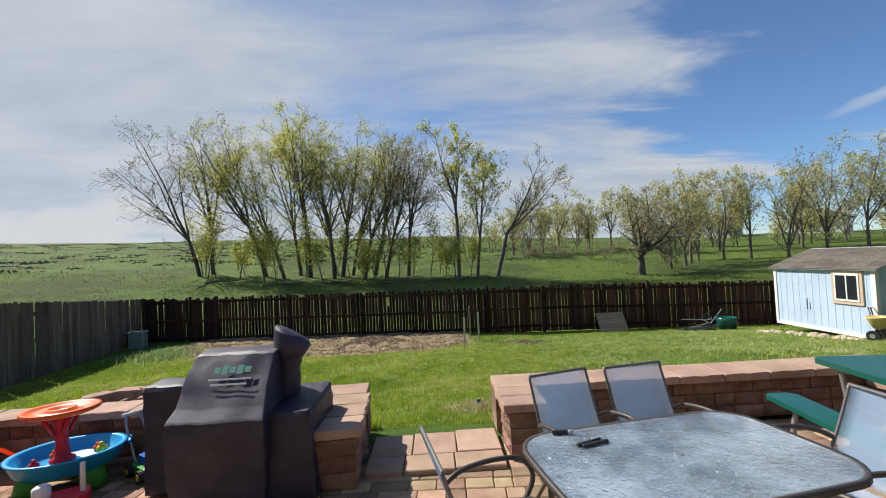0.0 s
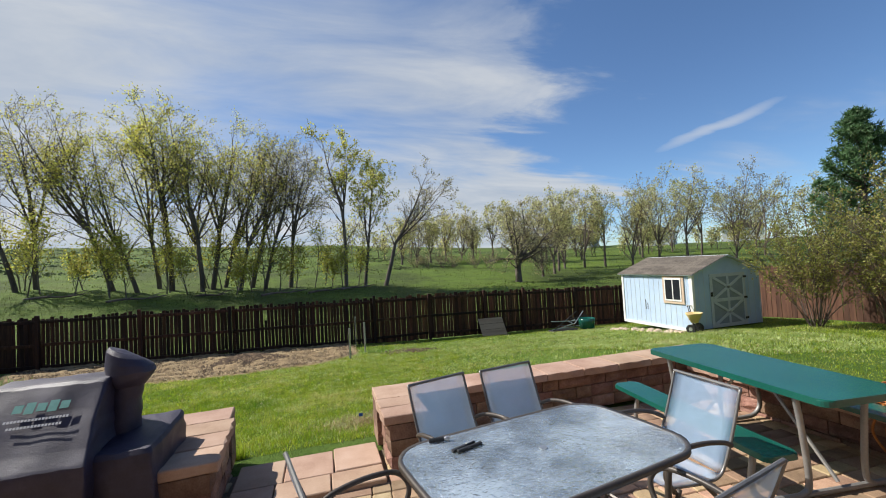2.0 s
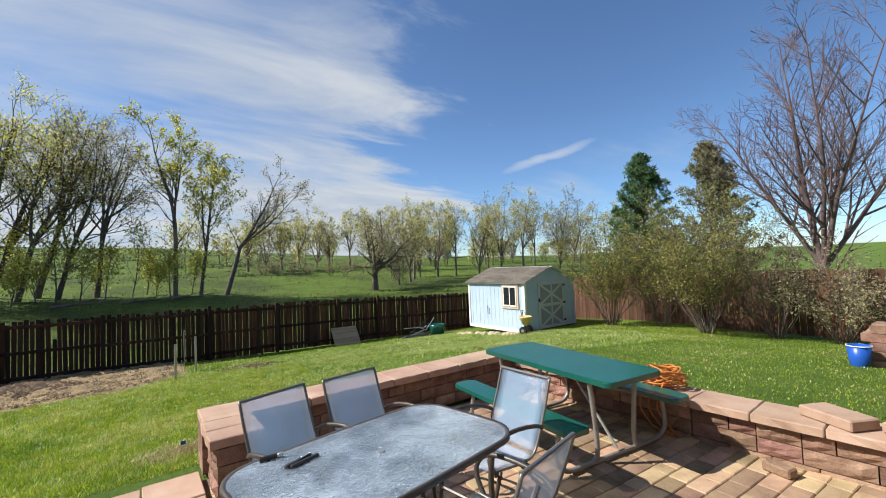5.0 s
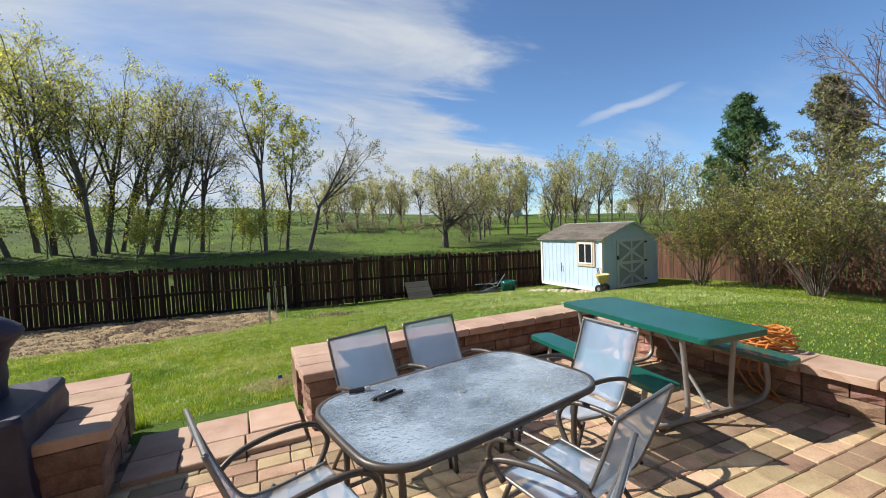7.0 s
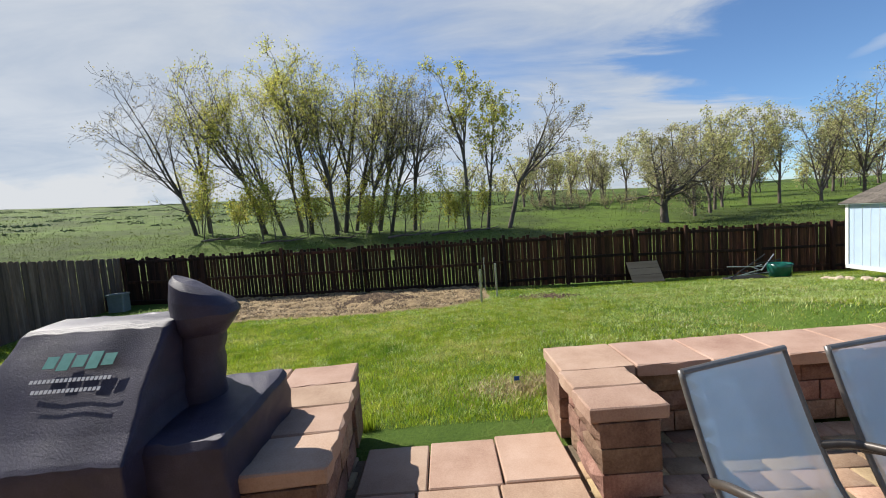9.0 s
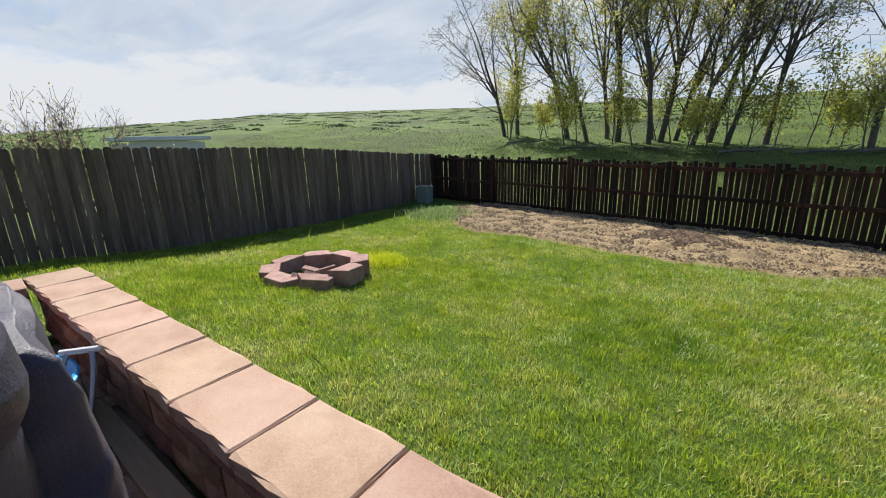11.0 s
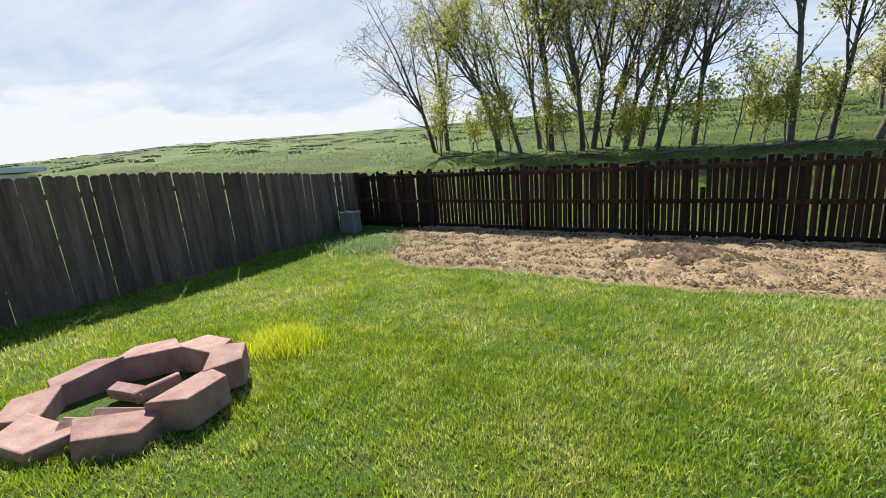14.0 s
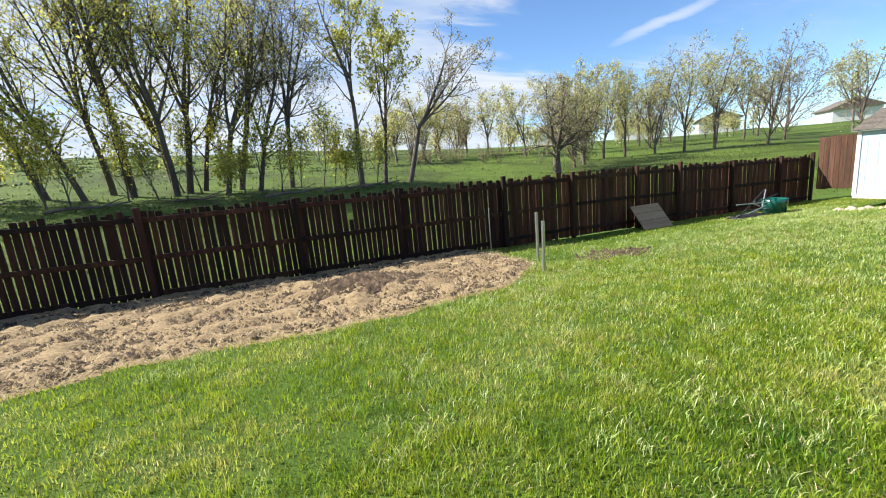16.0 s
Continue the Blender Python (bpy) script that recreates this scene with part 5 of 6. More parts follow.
def limb_mesh(name, segs, material, sides=5, thin=0.006):
    a = np.array([s[0] for s in segs])
    b = np.array([s[1] for s in segs])
    ra = np.maximum(np.array([s[2] for s in segs]), thin)
    rb = np.maximum(np.array([s[3] for s in segs]), thin * 0.8)
    d = b - a
    d /= np.linalg.norm(d, axis=1, keepdims=True) + 1e-9
    ref = np.where(np.abs(d[:, 2:3]) < 0.9, np.array([[0, 0, 1.0]]), np.array([[1.0, 0, 0]]))
    u = np.cross(d, ref)
    u /= np.linalg.norm(u, axis=1, keepdims=True)
    v = np.cross(d, u)
    ang = np.arange(sides) * 2 * np.pi / sides
    ring = u[:, None, :] * np.cos(ang)[None, :, None] + v[:, None, :] * np.sin(ang)[None, :, None]
    va = a[:, None, :] + ring * ra[:, None, None]
    vb = b[:, None, :] + ring * rb[:, None, None]
    verts = np.concatenate([va, vb], 1).reshape(-1, 3)
    k = np.arange(sides)
    f1 = np.stack([k, (k + 1) % sides, (k + 1) % sides + sides, k + sides], 1)
    faces = (np.arange(len(segs))[:, None, None] * 2 * sides + f1[None]).reshape(-1, 4)
    me = soup(name, verts, faces, material)
    me.shade_smooth()
    return me


def leaf_mesh(name, tips, per, size, material, seed, jitter=0.25):
    r = np.random.RandomState(seed)
    c = np.repeat(np.array([t[0] for t in tips]), per, 0)
    c = c + r.normal(0, jitter, c.shape)
    n = len(c)
    x = r.normal(0, 1, (n, 3))
    x /= np.linalg.norm(x, axis=1, keepdims=True)
    y = np.cross(x, r.normal(0, 1, (n, 3)))
    y /= np.linalg.norm(y, axis=1, keepdims=True)
    s = size * r.uniform(0.6, 1.4, (n, 1))
    verts = np.stack([c - x * s, c + y * s * 0.55, c + x * s, c - y * s * 0.55], 1).reshape(-1, 3)
    return soup(name, verts, np.arange(4 * n).reshape(-1, 4), material)


def tree(x, y, height, seed, label, leaves="leaf", per=3, size=0.09, bark="bark", name="tree", jitter=0.22, thin=0.008, group="", stems=1, **kw):
    t = thing(name, label, "tree", pose(x, y, land(x, y)), group=group)
    segs, tips = grow(seed, height, **kw)
    sr = random.Random(seed * 7)
    for k in range(1, stems):
        a = 2 * math.pi * (k + sr.random()) / stems
        more = dict(kw)
        base = kw.get("lean", (0, 0))
        more["lean"] = (base[0] + 0.34 * math.cos(a), base[1] + 0.34 * math.sin(a))
        more["trunk_r"] = kw.get("trunk_r", 0.13) * sr.uniform(0.6, 0.85)
        s2, t2 = grow(seed + 900 * k, height * sr.uniform(0.72, 0.95), **more)
        segs, tips = segs + s2, tips + t2
    part("trunk", limb_mesh("trunk", segs, bark, thin=thin), bark, t)
    if per:
        part("crown", leaf_mesh("crown", tips, per, size, leaves, seed, jitter), leaves, t, "sparse young spring leaves")
    return t


def cottonwood(seed, h, lean=(0, 0), r0=0.15, fork=0.4, leaders=3, tilt=(8, 24), n1=8, n2=5, n3=4, spread=42, reach=0.5, wig=0.09, lift=0.08, sway=(0, 0), droop=0.0):
    """Limbs (p0, p1, r0, r1) and twig tips of a tree whose stem parts into a few leaders."""
    r = random.Random(seed)
    segs, tips = [], []

    def run(p, d, ln, ra, rb, n, wob, up):
        pts = [p.copy()]
        for k in range(n):
            d = (d + Vector((r.uniform(-1, 1), r.uniform(-1, 1), r.uniform(-0.8, 0.8))) * wob + Vector((0, 0, up))).normalized()
            q = pts[-1] + d * (ln / n)
            segs.append((pts[-1], q, ra + (rb - ra) * k / n, ra + (rb - ra) * (k + 1) / n))
            pts.append(q)
        return pts, d

    def at(pts, f):
        i = min(len(pts) - 2, int(f * (len(pts) - 1)))
        return pts[i].lerp(pts[i + 1], f * (len(pts) - 1) - i), (pts[i + 1] - pts[i]).normalized()

    def aside(d, deg):
        a = d.orthogonal().normalized()
        b = d.cross(a)
        g = r.uniform(0, 2 * math.pi)
        return (d * math.cos(radians(deg)) + (a * math.cos(g) + b * math.sin(g)) * math.sin(radians(deg))).normalized()

    def branch(p, d, ln, rad, level):
        n, wob = ((6, wig), (4, wig * 1.5), (3, wig * 2))[level]
        pts, e = run(p, d, ln, rad, rad * 0.25, n, wob, (lift, lift * 0.6, -0.04)[level] - droop * (level + 1) * 0.12)
        tips.append((pts[-1], e))
        if level == 2:
            tips.append((pts[1], e))
            return
        kids = (n2, n3)[level]
        for k in range(kids):
            f = 0.22 + 0.76 * (k + r.random()) / kids
            q, t = at(pts, f)
            branch(q, aside(t, spread * r.uniform(0.7, 1.25)), ln * 0.52 * r.uniform(0.7, 1.2) * (1.15 - 0.4 * f), rad * 0.5 * (1.1 - 0.5 * f), level + 1)

    pts, d = run(Vector((0, 0, -0.15)), Vector((lean[0], lean[1], 1)).normalized(), h * fork, r0, r0 * 0.72, 7, wig * 0.4, 0.0)
    for k in range(2):
        q, t = at(pts, r.uniform(0.6, 0.98))
        branch(q, aside(t, spread * 1.2), h * 0.2, r0 * 0.3, 1)
    for k in range(leaders):
        ld = (aside(d, r.uniform(*tilt)) + Vector((*sway, 0)) * 0.25).normalized() if k else (d + Vector((*sway, 0)) * 0.25).normalized()
        ln = h * (1 - fork) * (1.0 if k == 0 else r.uniform(0.7, 1.0))
        lp, ld2 = run(pts[-1], ld, ln, r0 * (0.68 if k == 0 else 0.5), 0.012, 9, wig, lift * 0.5 - droop * 0.1)
        tips.append((lp[-1], ld2))
        for j in range(n1):
            f = 0.08 + 0.88 * (j + r.random()) / n1
            q, t = at(lp, f)
            branch(q, aside(t, spread * r.uniform(0.75, 1.3)), ln * reach * r.uniform(0.7, 1.2) * (1.1 - 0.7 * f), r0 * 0.3 * (1.05 - 0.75 * f), 0)
    return segs, tips


CROWN = {"leaf_pale": "thin haze of pale green leaves", "leaf": "sparse yellow-green young leaves", "leaf_dull": "sparse pale budding leaves"}


def leafy(x, y, label, seed, h, leaves="leaf", per=2, size=0.06, jitter=0.12, bark="bark", thin=0.008, group="", name="tree", sides=3, **kw):
    t = thing(name, label, "tree", pose(x, y, land(x, y)), group=group)
    segs, tips = cottonwood(seed, h, **kw)
    stout = kw.get("r0", 0.15) * 0.3
    part("trunk", limb_mesh("trunk", [q for q in segs if q[2] >= stout], bark, max(5, sides), thin), bark, t)
    part("branch_crown", limb_mesh("branch_crown", [q for q in segs if q[2] < stout], bark, sides, thin), bark, t, "fine bare branches and twigs")
    if per:
        part("crown", leaf_mesh("crown", tips, per, size, leaves, seed, jitter), leaves, t, CROWN[leaves])
    return t


GROVE = "cottonwoods behind the fence"
shrub_far = []
for k, (x, y, h, lean, sway, per, label) in enumerate((
        (-15.5, 30.0, 11.2, -0.20, -0.5, 1, "leaning cottonwood with long bare drooping limbs"), (-15.2, 31.2, 11.6, -0.04, -0.3, 1, "tall cottonwood with few yellow-green leaves"),
        (-11.0, 30.4, 12.0, -0.26, -0.3, 2, "cottonwood leaning outward, in thin yellow-green leaf"), (-9.4, 29.6, 11.2, -0.22, -0.2, 4, "cottonwood in yellow-green leaf"),
        (-8.8, 31.2, 11.6, -0.03, 0.0, 3, "cottonwood in yellow-green leaf"), (-7.8, 30.2, 12.4, 0.02, 0.1, 4, "tall cottonwood in yellow-green leaf"),
        (-6.3, 31.6, 12.0, -0.16, -0.2, 3, "cottonwood in yellow-green leaf"), (-6.0, 29.8, 12.6, 0.02, 0.0, 2, "tall cottonwood in thin leaf"),
        (-5.6, 30.6, 11.8, 0.14, 0.2, 3, "cottonwood in yellow-green leaf"), (-5.0, 31.4, 10.8, 0.22, 0.4, 2, "cottonwood leaning outward, in thin leaf"),
        (-3.9, 30.0, 10.8, 0.26, 0.2, 2, "cottonwood leaning outward, in thin leaf"), (-3.3, 31.0, 12.2, 0.20, 0.0, 1, "tall nearly bare cottonwood"),
        (-2.4, 30.2, 10.0, 0.18, 0.3, 1, "cottonwood with thin bare branches"), (-0.8, 30.6, 10.4, 0.06, 0.5, 1, "cottonwood with bare dark limbs"))):
    leafy(x, y, label, 40 + k, h * (0.98 if k < 2 else 0.92), per=per + (k > 1), leaves="leaf" if per > 1 else "leaf_dull", size=0.058, jitter=0.17, lean=(lean, 0.05 * (k % 3 - 1)), sway=(sway, 0), r0=0.145 + 0.015 * (k % 3), fork=0.25 + 0.05 * (k % 3), leaders=4, n1=7, n2=4, n3=4, wig=0.11, thin=0.0095, group=GROVE, spread=44 if per > 1 else 48)
leafy(2.9, 30.1, "slender upright cottonwood with small green leaves", 71, 11.4, per=2, size=0.085, lean=(0.02, 0), r0=0.15, fork=0.42, leaders=3, tilt=(6, 14), n1=9, n2=5, n3=3, spread=34, reach=0.40, group=GROVE)
leafy(4.2, 30.0, "slim cottonwood with fresh green leaves", 72, 9.4, per=3, size=0.085, lean=(0.14, 0), r0=0.13, fork=0.3, leaders=3, tilt=(8, 18), n1=8, n2=4, n3=4, spread=34, reach=0.42, group=GROVE)
leafy(5.6, 29.8, "leaning cottonwood with nearly bare limbs", 73, 9.6, per=1, size=0.065, lean=(0.30, 0), sway=(1.6, 0), r0=0.17, fork=0.34, leaders=3, n1=9, n2=5, n3=4, spread=38, reach=0.42, lift=0.05, group=GROVE, leaves="leaf_dull")
for k in range(26):
    x = -16 + k * 0.78 + rw.uniform(-0.5, 0.5)
    tree(x, 28.6 + rw.uniform(-0.8, 2.5), rw.uniform(1.6, 4.0), 200 + k, "small leafy sapling among the cottonwoods", per=5, size=0.07, trunk_r=0.04, first=0.1, n1=8, n2=3, n3=2, spread=30, lean=(rw.uniform(-0.2, 0.2), 0), name="sapling", group="saplings behind the fence")
leafy(16.2, 30.0, "gnarled spreading old tree with pale blossom buds", 81, 6.6, per=3, size=0.06, leaves="leaf_dull", r0=0.30, fork=0.24, leaders=7, tilt=(28, 66), n1=6, n2=5, n3=4, spread=55, wig=0.17, reach=0.5, lift=0.06, droop=0.35)
for k, (x, y, h) in enumerate(((19.8, 32.5, 6.6), (21.6, 33.5, 7.0), (23.6, 36, 7.6), (25.6, 38, 7.0), (28.0, 38, 8.0), (30.2, 37.5, 8.6), (32.4, 36, 9.0), (34.4, 34.5, 9.8), (36.5, 33, 9.4), (39.0, 30, 9.0), (26, 48, 8.0), (30, 49, 8.6), (34, 47, 8.4), (41, 44, 8.8), (44, 38, 9), (47, 33, 9), (47, 27, 8), (10.2, 47, 5.4), (12.4, 49, 6.0), (14.4, 50, 6.4), (17, 52, 6.6), (19.5, 53, 7), (22, 55, 7.4), (24.5, 54, 7.4), (52, 50, 9), (58, 42, 9), (62, 34, 9), (38, 54, 9), (46, 50, 9), (52, 40, 9))):
    leafy(x, y, "distant tree coming into pale leaf" if k % 3 else "distant nearly bare grey tree", 300 + k, h, per=(1, 3, 2)[k % 3], size=0.06 + 0.0008 * y, leaves=("leaf_dull", "leaf_pale", "leaf_pale")[k % 3], bark="bark_pale", r0=0.14, fork=0.10 + 0.1 * (k % 3), leaders=4 + k % 2, tilt=(8, 34), n1=6, n2=4, n3=3, spread=42, reach=0.46, wig=0.12, thin=0.012, jitter=0.2, sides=3, group="far trees across the field")
for k in range(6):
    shrub_far.append((11.0 + 1.45 * k + rw.uniform(-0.3, 0.3), 43.0 + rw.uniform(-1.0, 1.0) - 0.25 * k))
for k in range(46):
    x = 5 + k * 1.4 + rw.uniform(-1, 1)
    y = 62 + rw.uniform(-6, 10) - 0.25 * k
    tree(x, y, rw.uniform(2.2, 5.0), 400 + k % 7, "far low scrub with pale twigs", per=2, size=0.16, leaves="leaf_pale", bark="bark_pale", trunk_r=0.07, first=0.06, n1=9, n2=3, n3=2, spread=40, thin=0.02, jitter=0.4, name="scrub", group="far scrub across the field")
leafy(22.6, 4.4, "large bare spreading tree beyond the side fence", 91, 11.0, per=0, bark="bark_red", r0=0.20, fork=0.16, leaders=7, tilt=(16, 46), n1=12, n2=7, n3=6, spread=36, reach=0.40, wig=0.07, lift=0.06, thin=0.0075, lean=(-0.03, 0.06), sides=3)
leafy(-24.0, 3.0, "bare tree in the neighbouring yard", 92, 9.6, per=0, bark="bark_red", r0=0.2, fork=0.28, leaders=5, tilt=(12, 38), n1=9, n2=6, n3=5, spread=38, reach=0.42, thin=0.009, sides=3)
leafy(-34.0, -7.5, "bare tree behind the neighbouring house", 93, 11.0, per=0, bark="bark_pale", r0=0.2, fork=0.25, leaders=4, n1=8, n2=5, n3=4, thin=0.012, sides=3)



def shrub(x, y, h, w, seed, label, leaves="leaf_shrub", stems=26, per=5, size=0.028, bark="bark_pale", n2=5):
    r = random.Random(seed)
    t = thing("shrub", label, "shrub", pose(x, y, land(x, y)), group="")
    segs, tips = [], []
    for k in range(stems):
        a = r.uniform(0, 2 * math.pi)
        p = Vector((0.12 * math.cos(a), 0.12 * math.sin(a), 0))
        d = Vector((math.cos(a) * w / h * r.uniform(0.1, 1.0), math.sin(a) * w / h * r.uniform(0.1, 1.0), 1)).normalized()
        ln = h * r.uniform(0.65, 1.08)
        rad = r.uniform(0.008, 0.018)
        n = 8
        for q in range(n):
            d = (d + Vector((r.uniform(-1, 1), r.uniform(-1, 1), r.uniform(-0.5, 0.3))) * 0.13).normalized()
            e = p + d * ln / n
            segs.append((p, e, rad * (1 - 0.9 * q / n), rad * (1 - 0.9 * (q + 1) / n)))
            if q > 1:
                for _ in range(n2):
                    dd = (d + Vector((r.uniform(-1, 1), r.uniform(-1, 1), r.uniform(-0.4, 0.8))) * 0.9).normalized()
                    m = e + dd * ln * 0.10
                    f = m + (dd + Vector((r.uniform(-1, 1), r.uniform(-1, 1), r.uniform(-0.5, 0.7))) * 0.5).normalized() * ln * 0.09
                    segs.append((e, m, rad * 0.35, rad * 0.22))
                    segs.append((m, f, rad * 0.22, rad * 0.1))
                    tips.append((m, dd))
                    tips.append((f, dd))
            p = e
    part("stem", limb_mesh("stems", segs, bark, 4, 0.0035), bark, t)
    part("foliage", leaf_mesh("foliage", tips, per, size, leaves, seed, 0.06), leaves, t, "small yellow-green spring leaves")
    return t


SH = "tall loose shrub with pale stems and small spring leaves"
shrub(13.5, 8.0, 2.9, 1.7, 1, SH, stems=30, per=6)
shrub(14.1, 6.7, 2.6, 1.2, 2, SH, stems=16, per=5)
shrub(13.5, 5.2, 3.3, 2.1, 3, SH, stems=34, per=6)
shrub(14.3, 3.9, 2.5, 1.6, 4, SH, stems=20, per=3, leaves="leaf_dull")
shrub(14.5, 2.7, 1.9, 1.4, 5, SH, stems=18, per=3, leaves="leaf_dull")
for k, (x, y) in enumerate(shrub_far):
    shrub(x, y, 1.3 + 0.3 * (k % 3), 1.6, 60 + k, "low pinkish-brown twiggy thicket in the field", leaves="leaf_dull", stems=14, per=1, size=0.04, bark="bark_red", n2=4)
for k, (x, y, h) in enumerate(((-11.6, 3.2, 2.1), (-11.9, 4.3, 2.2), (-11.7, 5.4, 2.3), (-12.2, 6.2, 2.5), (-10.8, 7.3, 1.6))):
    shrub(x, y, h + 0.2, 1.0, 20 + k, "brown twiggy shrub behind the grey fence", leaves="leaf_dull", stems=22, per=1, size=0.028, bark="bark_red", n2=5)


def pine(x, y, h, w, seed, label, mate):
    r = random.Random(seed)
    t = thing("pine_tree", label, "tree", pose(x, y, land(x, y)))
    segs = [(Vector((0, 0, h * k / 8)), Vector((0, 0, h * (k + 1) / 8)), 0.16 * (1 - k / 8.5), 0.16 * (1 - (k + 1) / 8.5)) for k in range(8)]
    tips = []
    z = 0.8
    while z < h - 0.2:
        f = 1 - z / h
        for k in range(7):
            a = r.uniform(0, 2 * math.pi)
            ln = w * f ** 0.85 * r.uniform(0.75, 1.15) + 0.10
            p = Vector((0, 0, z))
            d = Vector((math.cos(a), math.sin(a), 0.12 + 0.6 * (1 - f))).normalized()
            for q in range(5):
                d = (d + Vector((r.uniform(-0.15, 0.15), r.uniform(-0.15, 0.15), 0.06))).normalized()
                e = p + d * ln / 5
                segs.append((p, e, 0.03 * (1 - q / 5), 0.03 * (1 - (q + 1) / 5)))
                for _ in range(2 + q):
                    tips.append((e + Vector((r.uniform(-0.16, 0.16), r.uniform(-0.16, 0.16), r.uniform(-0.05, 0.14))), d))
                p = e
        z += 0.26
    part("trunk", limb_mesh("trunk", segs, "bark", 5), "bark", t)
    rs = np.random.RandomState(seed)
    c = np.repeat(np.array([q[0] for q in tips]), 9, 0)
    n = len(c)
    dv = rs.normal(0, 1, (n, 3)) + np.array([0, 0, 0.5])
    dv /= np.linalg.norm(dv, axis=1, keepdims=True)
    sd = np.cross(dv, rs.normal(0, 1, (n, 3)))
    sd /= np.linalg.norm(sd, axis=1, keepdims=True)
    ln = rs.uniform(0.12, 0.24, (n, 1))
    v = np.stack([c - sd * 0.022, c + sd * 0.022, c + dv * ln], 1).reshape(-1, 3)
    part("needles", soup("needles", v, np.arange(3 * n).reshape(-1, 3), mate), mate, t)


pine(22.0, 11.2, 7.6, 3.0, 5, "dark green pine beyond the side fence", "needle")
pine(22.5, 8.3, 7.4, 2.9, 6, "sparse brownish pine beyond the side fence", "needle_brown")

rb = random.Random(77)
for k, (x, y) in enumerate(((-1.0, 27.2), (1.6, 27.8), (-12.5, 27.6), (-8.5, 26.8), (-5.0, 27.3), (3.6, 28.6))):
    fb = thing("fallen_branch", "dead grey branch lying on the field under the cottonwoods", "branch", pose(x, y, land(x, y) + 0.06, 0, 0, rb.uniform(-40, 40)), group="dead branches in the field")
    part("limb", tube(arc(((-1.3, 0, 0.02), (-0.5, rb.uniform(-0.2, 0.2), 0.10), (0.4, 0.1, 0.06), (1.4, rb.uniform(-0.3, 0.3), 0.16)), 4), [0.075 - 0.004 * q for q in range(13)], 6), "bark_pale", fb, smooth=True)
    for q in (-0.4, 0.5):
        part("twig", tube(arc(((q, 0.05, 0.08), (q + 0.4, 0.3 * (1 if q > 0 else -1), 0.25), (q + 0.8, 0.5 * (1 if q > 0 else -1), 0.35)), 3), [0.03 - 0.003 * i for i in range(7)], 5), "bark_pale", fb)

# ---- neighbouring buildings ----
hx = -24.0
nh = thing("neighbour_house", "single-storey pale sided house with a covered patio", "house", pose(hx, -4.3, -0.15))


def gable(x0, x1, y0, y1, h, pk):
    bm = bmesh.new()
    o = [(y0, 0), (y1, 0), (y1, h), ((y0 + y1) / 2, pk), (y0, h)]
    a = [bm.verts.new((x1, y, z)) for y, z in o]
    b = [bm.verts.new((x0, y, z)) for y, z in o]
    bm.faces.new(a)
    bm.faces.new(b[::-1])
    for k in range(5):
        bm.faces.new((a[k], b[k], b[(k + 1) % 5], a[(k + 1) % 5]))
    return bm


part("wall", gable(-9, 0, -5.5, 4.4, 4.55, 5.5), "siding", nh)
ang = math.degrees(math.atan2(0.95, 4.95))
for sgn in (-1, 1):
    part("roof", box((-9.4, -0.1, 0), (0.45, 5.4, 0.14)) if sgn > 0 else box((-9.4, -5.4, 0), (0.45, 0.1, 0.14)), "shingle", nh, "grey shingle roof", m=pose(0, -0.55, 5.5, -ang * sgn, 0, 0))
part("fascia", box((0.45, -0.02, -0.14), (0.5, 5.4, 0.14)), "greydoor", nh, "blue-grey fascia", m=pose(0, -0.55, 5.5, -ang, 0, 0))
for k in range(14):
    part("siding_board", box((0.0, -5.45, 1.2 + 0.24 * k), (0.018, 4.35, 1.425 + 0.24 * k)), "lightsiding", nh)
part("roof_vent", box((-1.4, 0.3, 5.2), (-1.05, 0.65, 5.72), 0.05), "black", nh, "dark roof vent")
part("patio_roof", box((-0.2, -0.3, 4.12), (4.5, 5.05, 4.25), 0.01), "tan", nh, "tan-lined patio roof")
part("patio_fascia", box((4.5, -0.32, 4.05), (4.56, 5.07, 4.32)), "greydoor", nh, "blue-grey fascia")
part("patio_roof_slope", box((0.2, 0, -0.12), (4.5, 1.25, 0)), "tan", nh, "steep end of the patio roof", m=pose(0, 5.05, 4.25, -53, 0, 0))
part("slope_fascia", box((4.5, 0, -0.2), (4.56, 1.27, 0.04)), "greydoor", nh, "blue-grey fascia", m=pose(0, 5.05, 4.25, -53, 0, 0))
for k in range(6):
    part("rafter", box((0.1, 0.3 + 0.85 * k, 4.0), (4.45, 0.38 + 0.85 * k, 4.12)), "board", nh)
for x, y, h in ((4.25, 4.85, 4.1), (4.25, 5.60, 3.35), (2.2, 5.60, 3.35), (4.25, 0.4, 4.1)):
    part("post", box((x, y, 0), (x + 0.13, y + 0.13, h), 0.008), "frame", nh, "dark patio post")
for y0 in (-3.4, -0.9, 0.5):
    w = part("window", box((0.019, y0, 2.1), (0.07, y0 + 0.85, 3.35)), "white", nh, "white framed window")
    part("pane", box((0.071, y0 + 0.09, 2.18), (0.076, y0 + 0.76, 3.27)), "darkglass", w)
part("patio_cabinet", box((2.6, 1.6, 0), (3.2, 4.4, 2.55), 0.04), "black", nh, "dark patio furniture")
part("heater", box((3.6, 1.3, 3.35), (3.9, 2.3, 3.8), 0.03), "black", nh, "dark hanging heater")
part("heater_rod", tube(((3.75, 1.8, 3.78), (3.75, 1.8, 4.12)), 0.02, 6), "black", nh)
ns = thing("neighbour_shed", "low pale-roofed shed behind the grey fence", "shed", pose(-14, 8.5, -0.45))
part("wall", gable(-1.2, 0, -1.1, 1.1, 2.02, 2.1), "siding", ns)
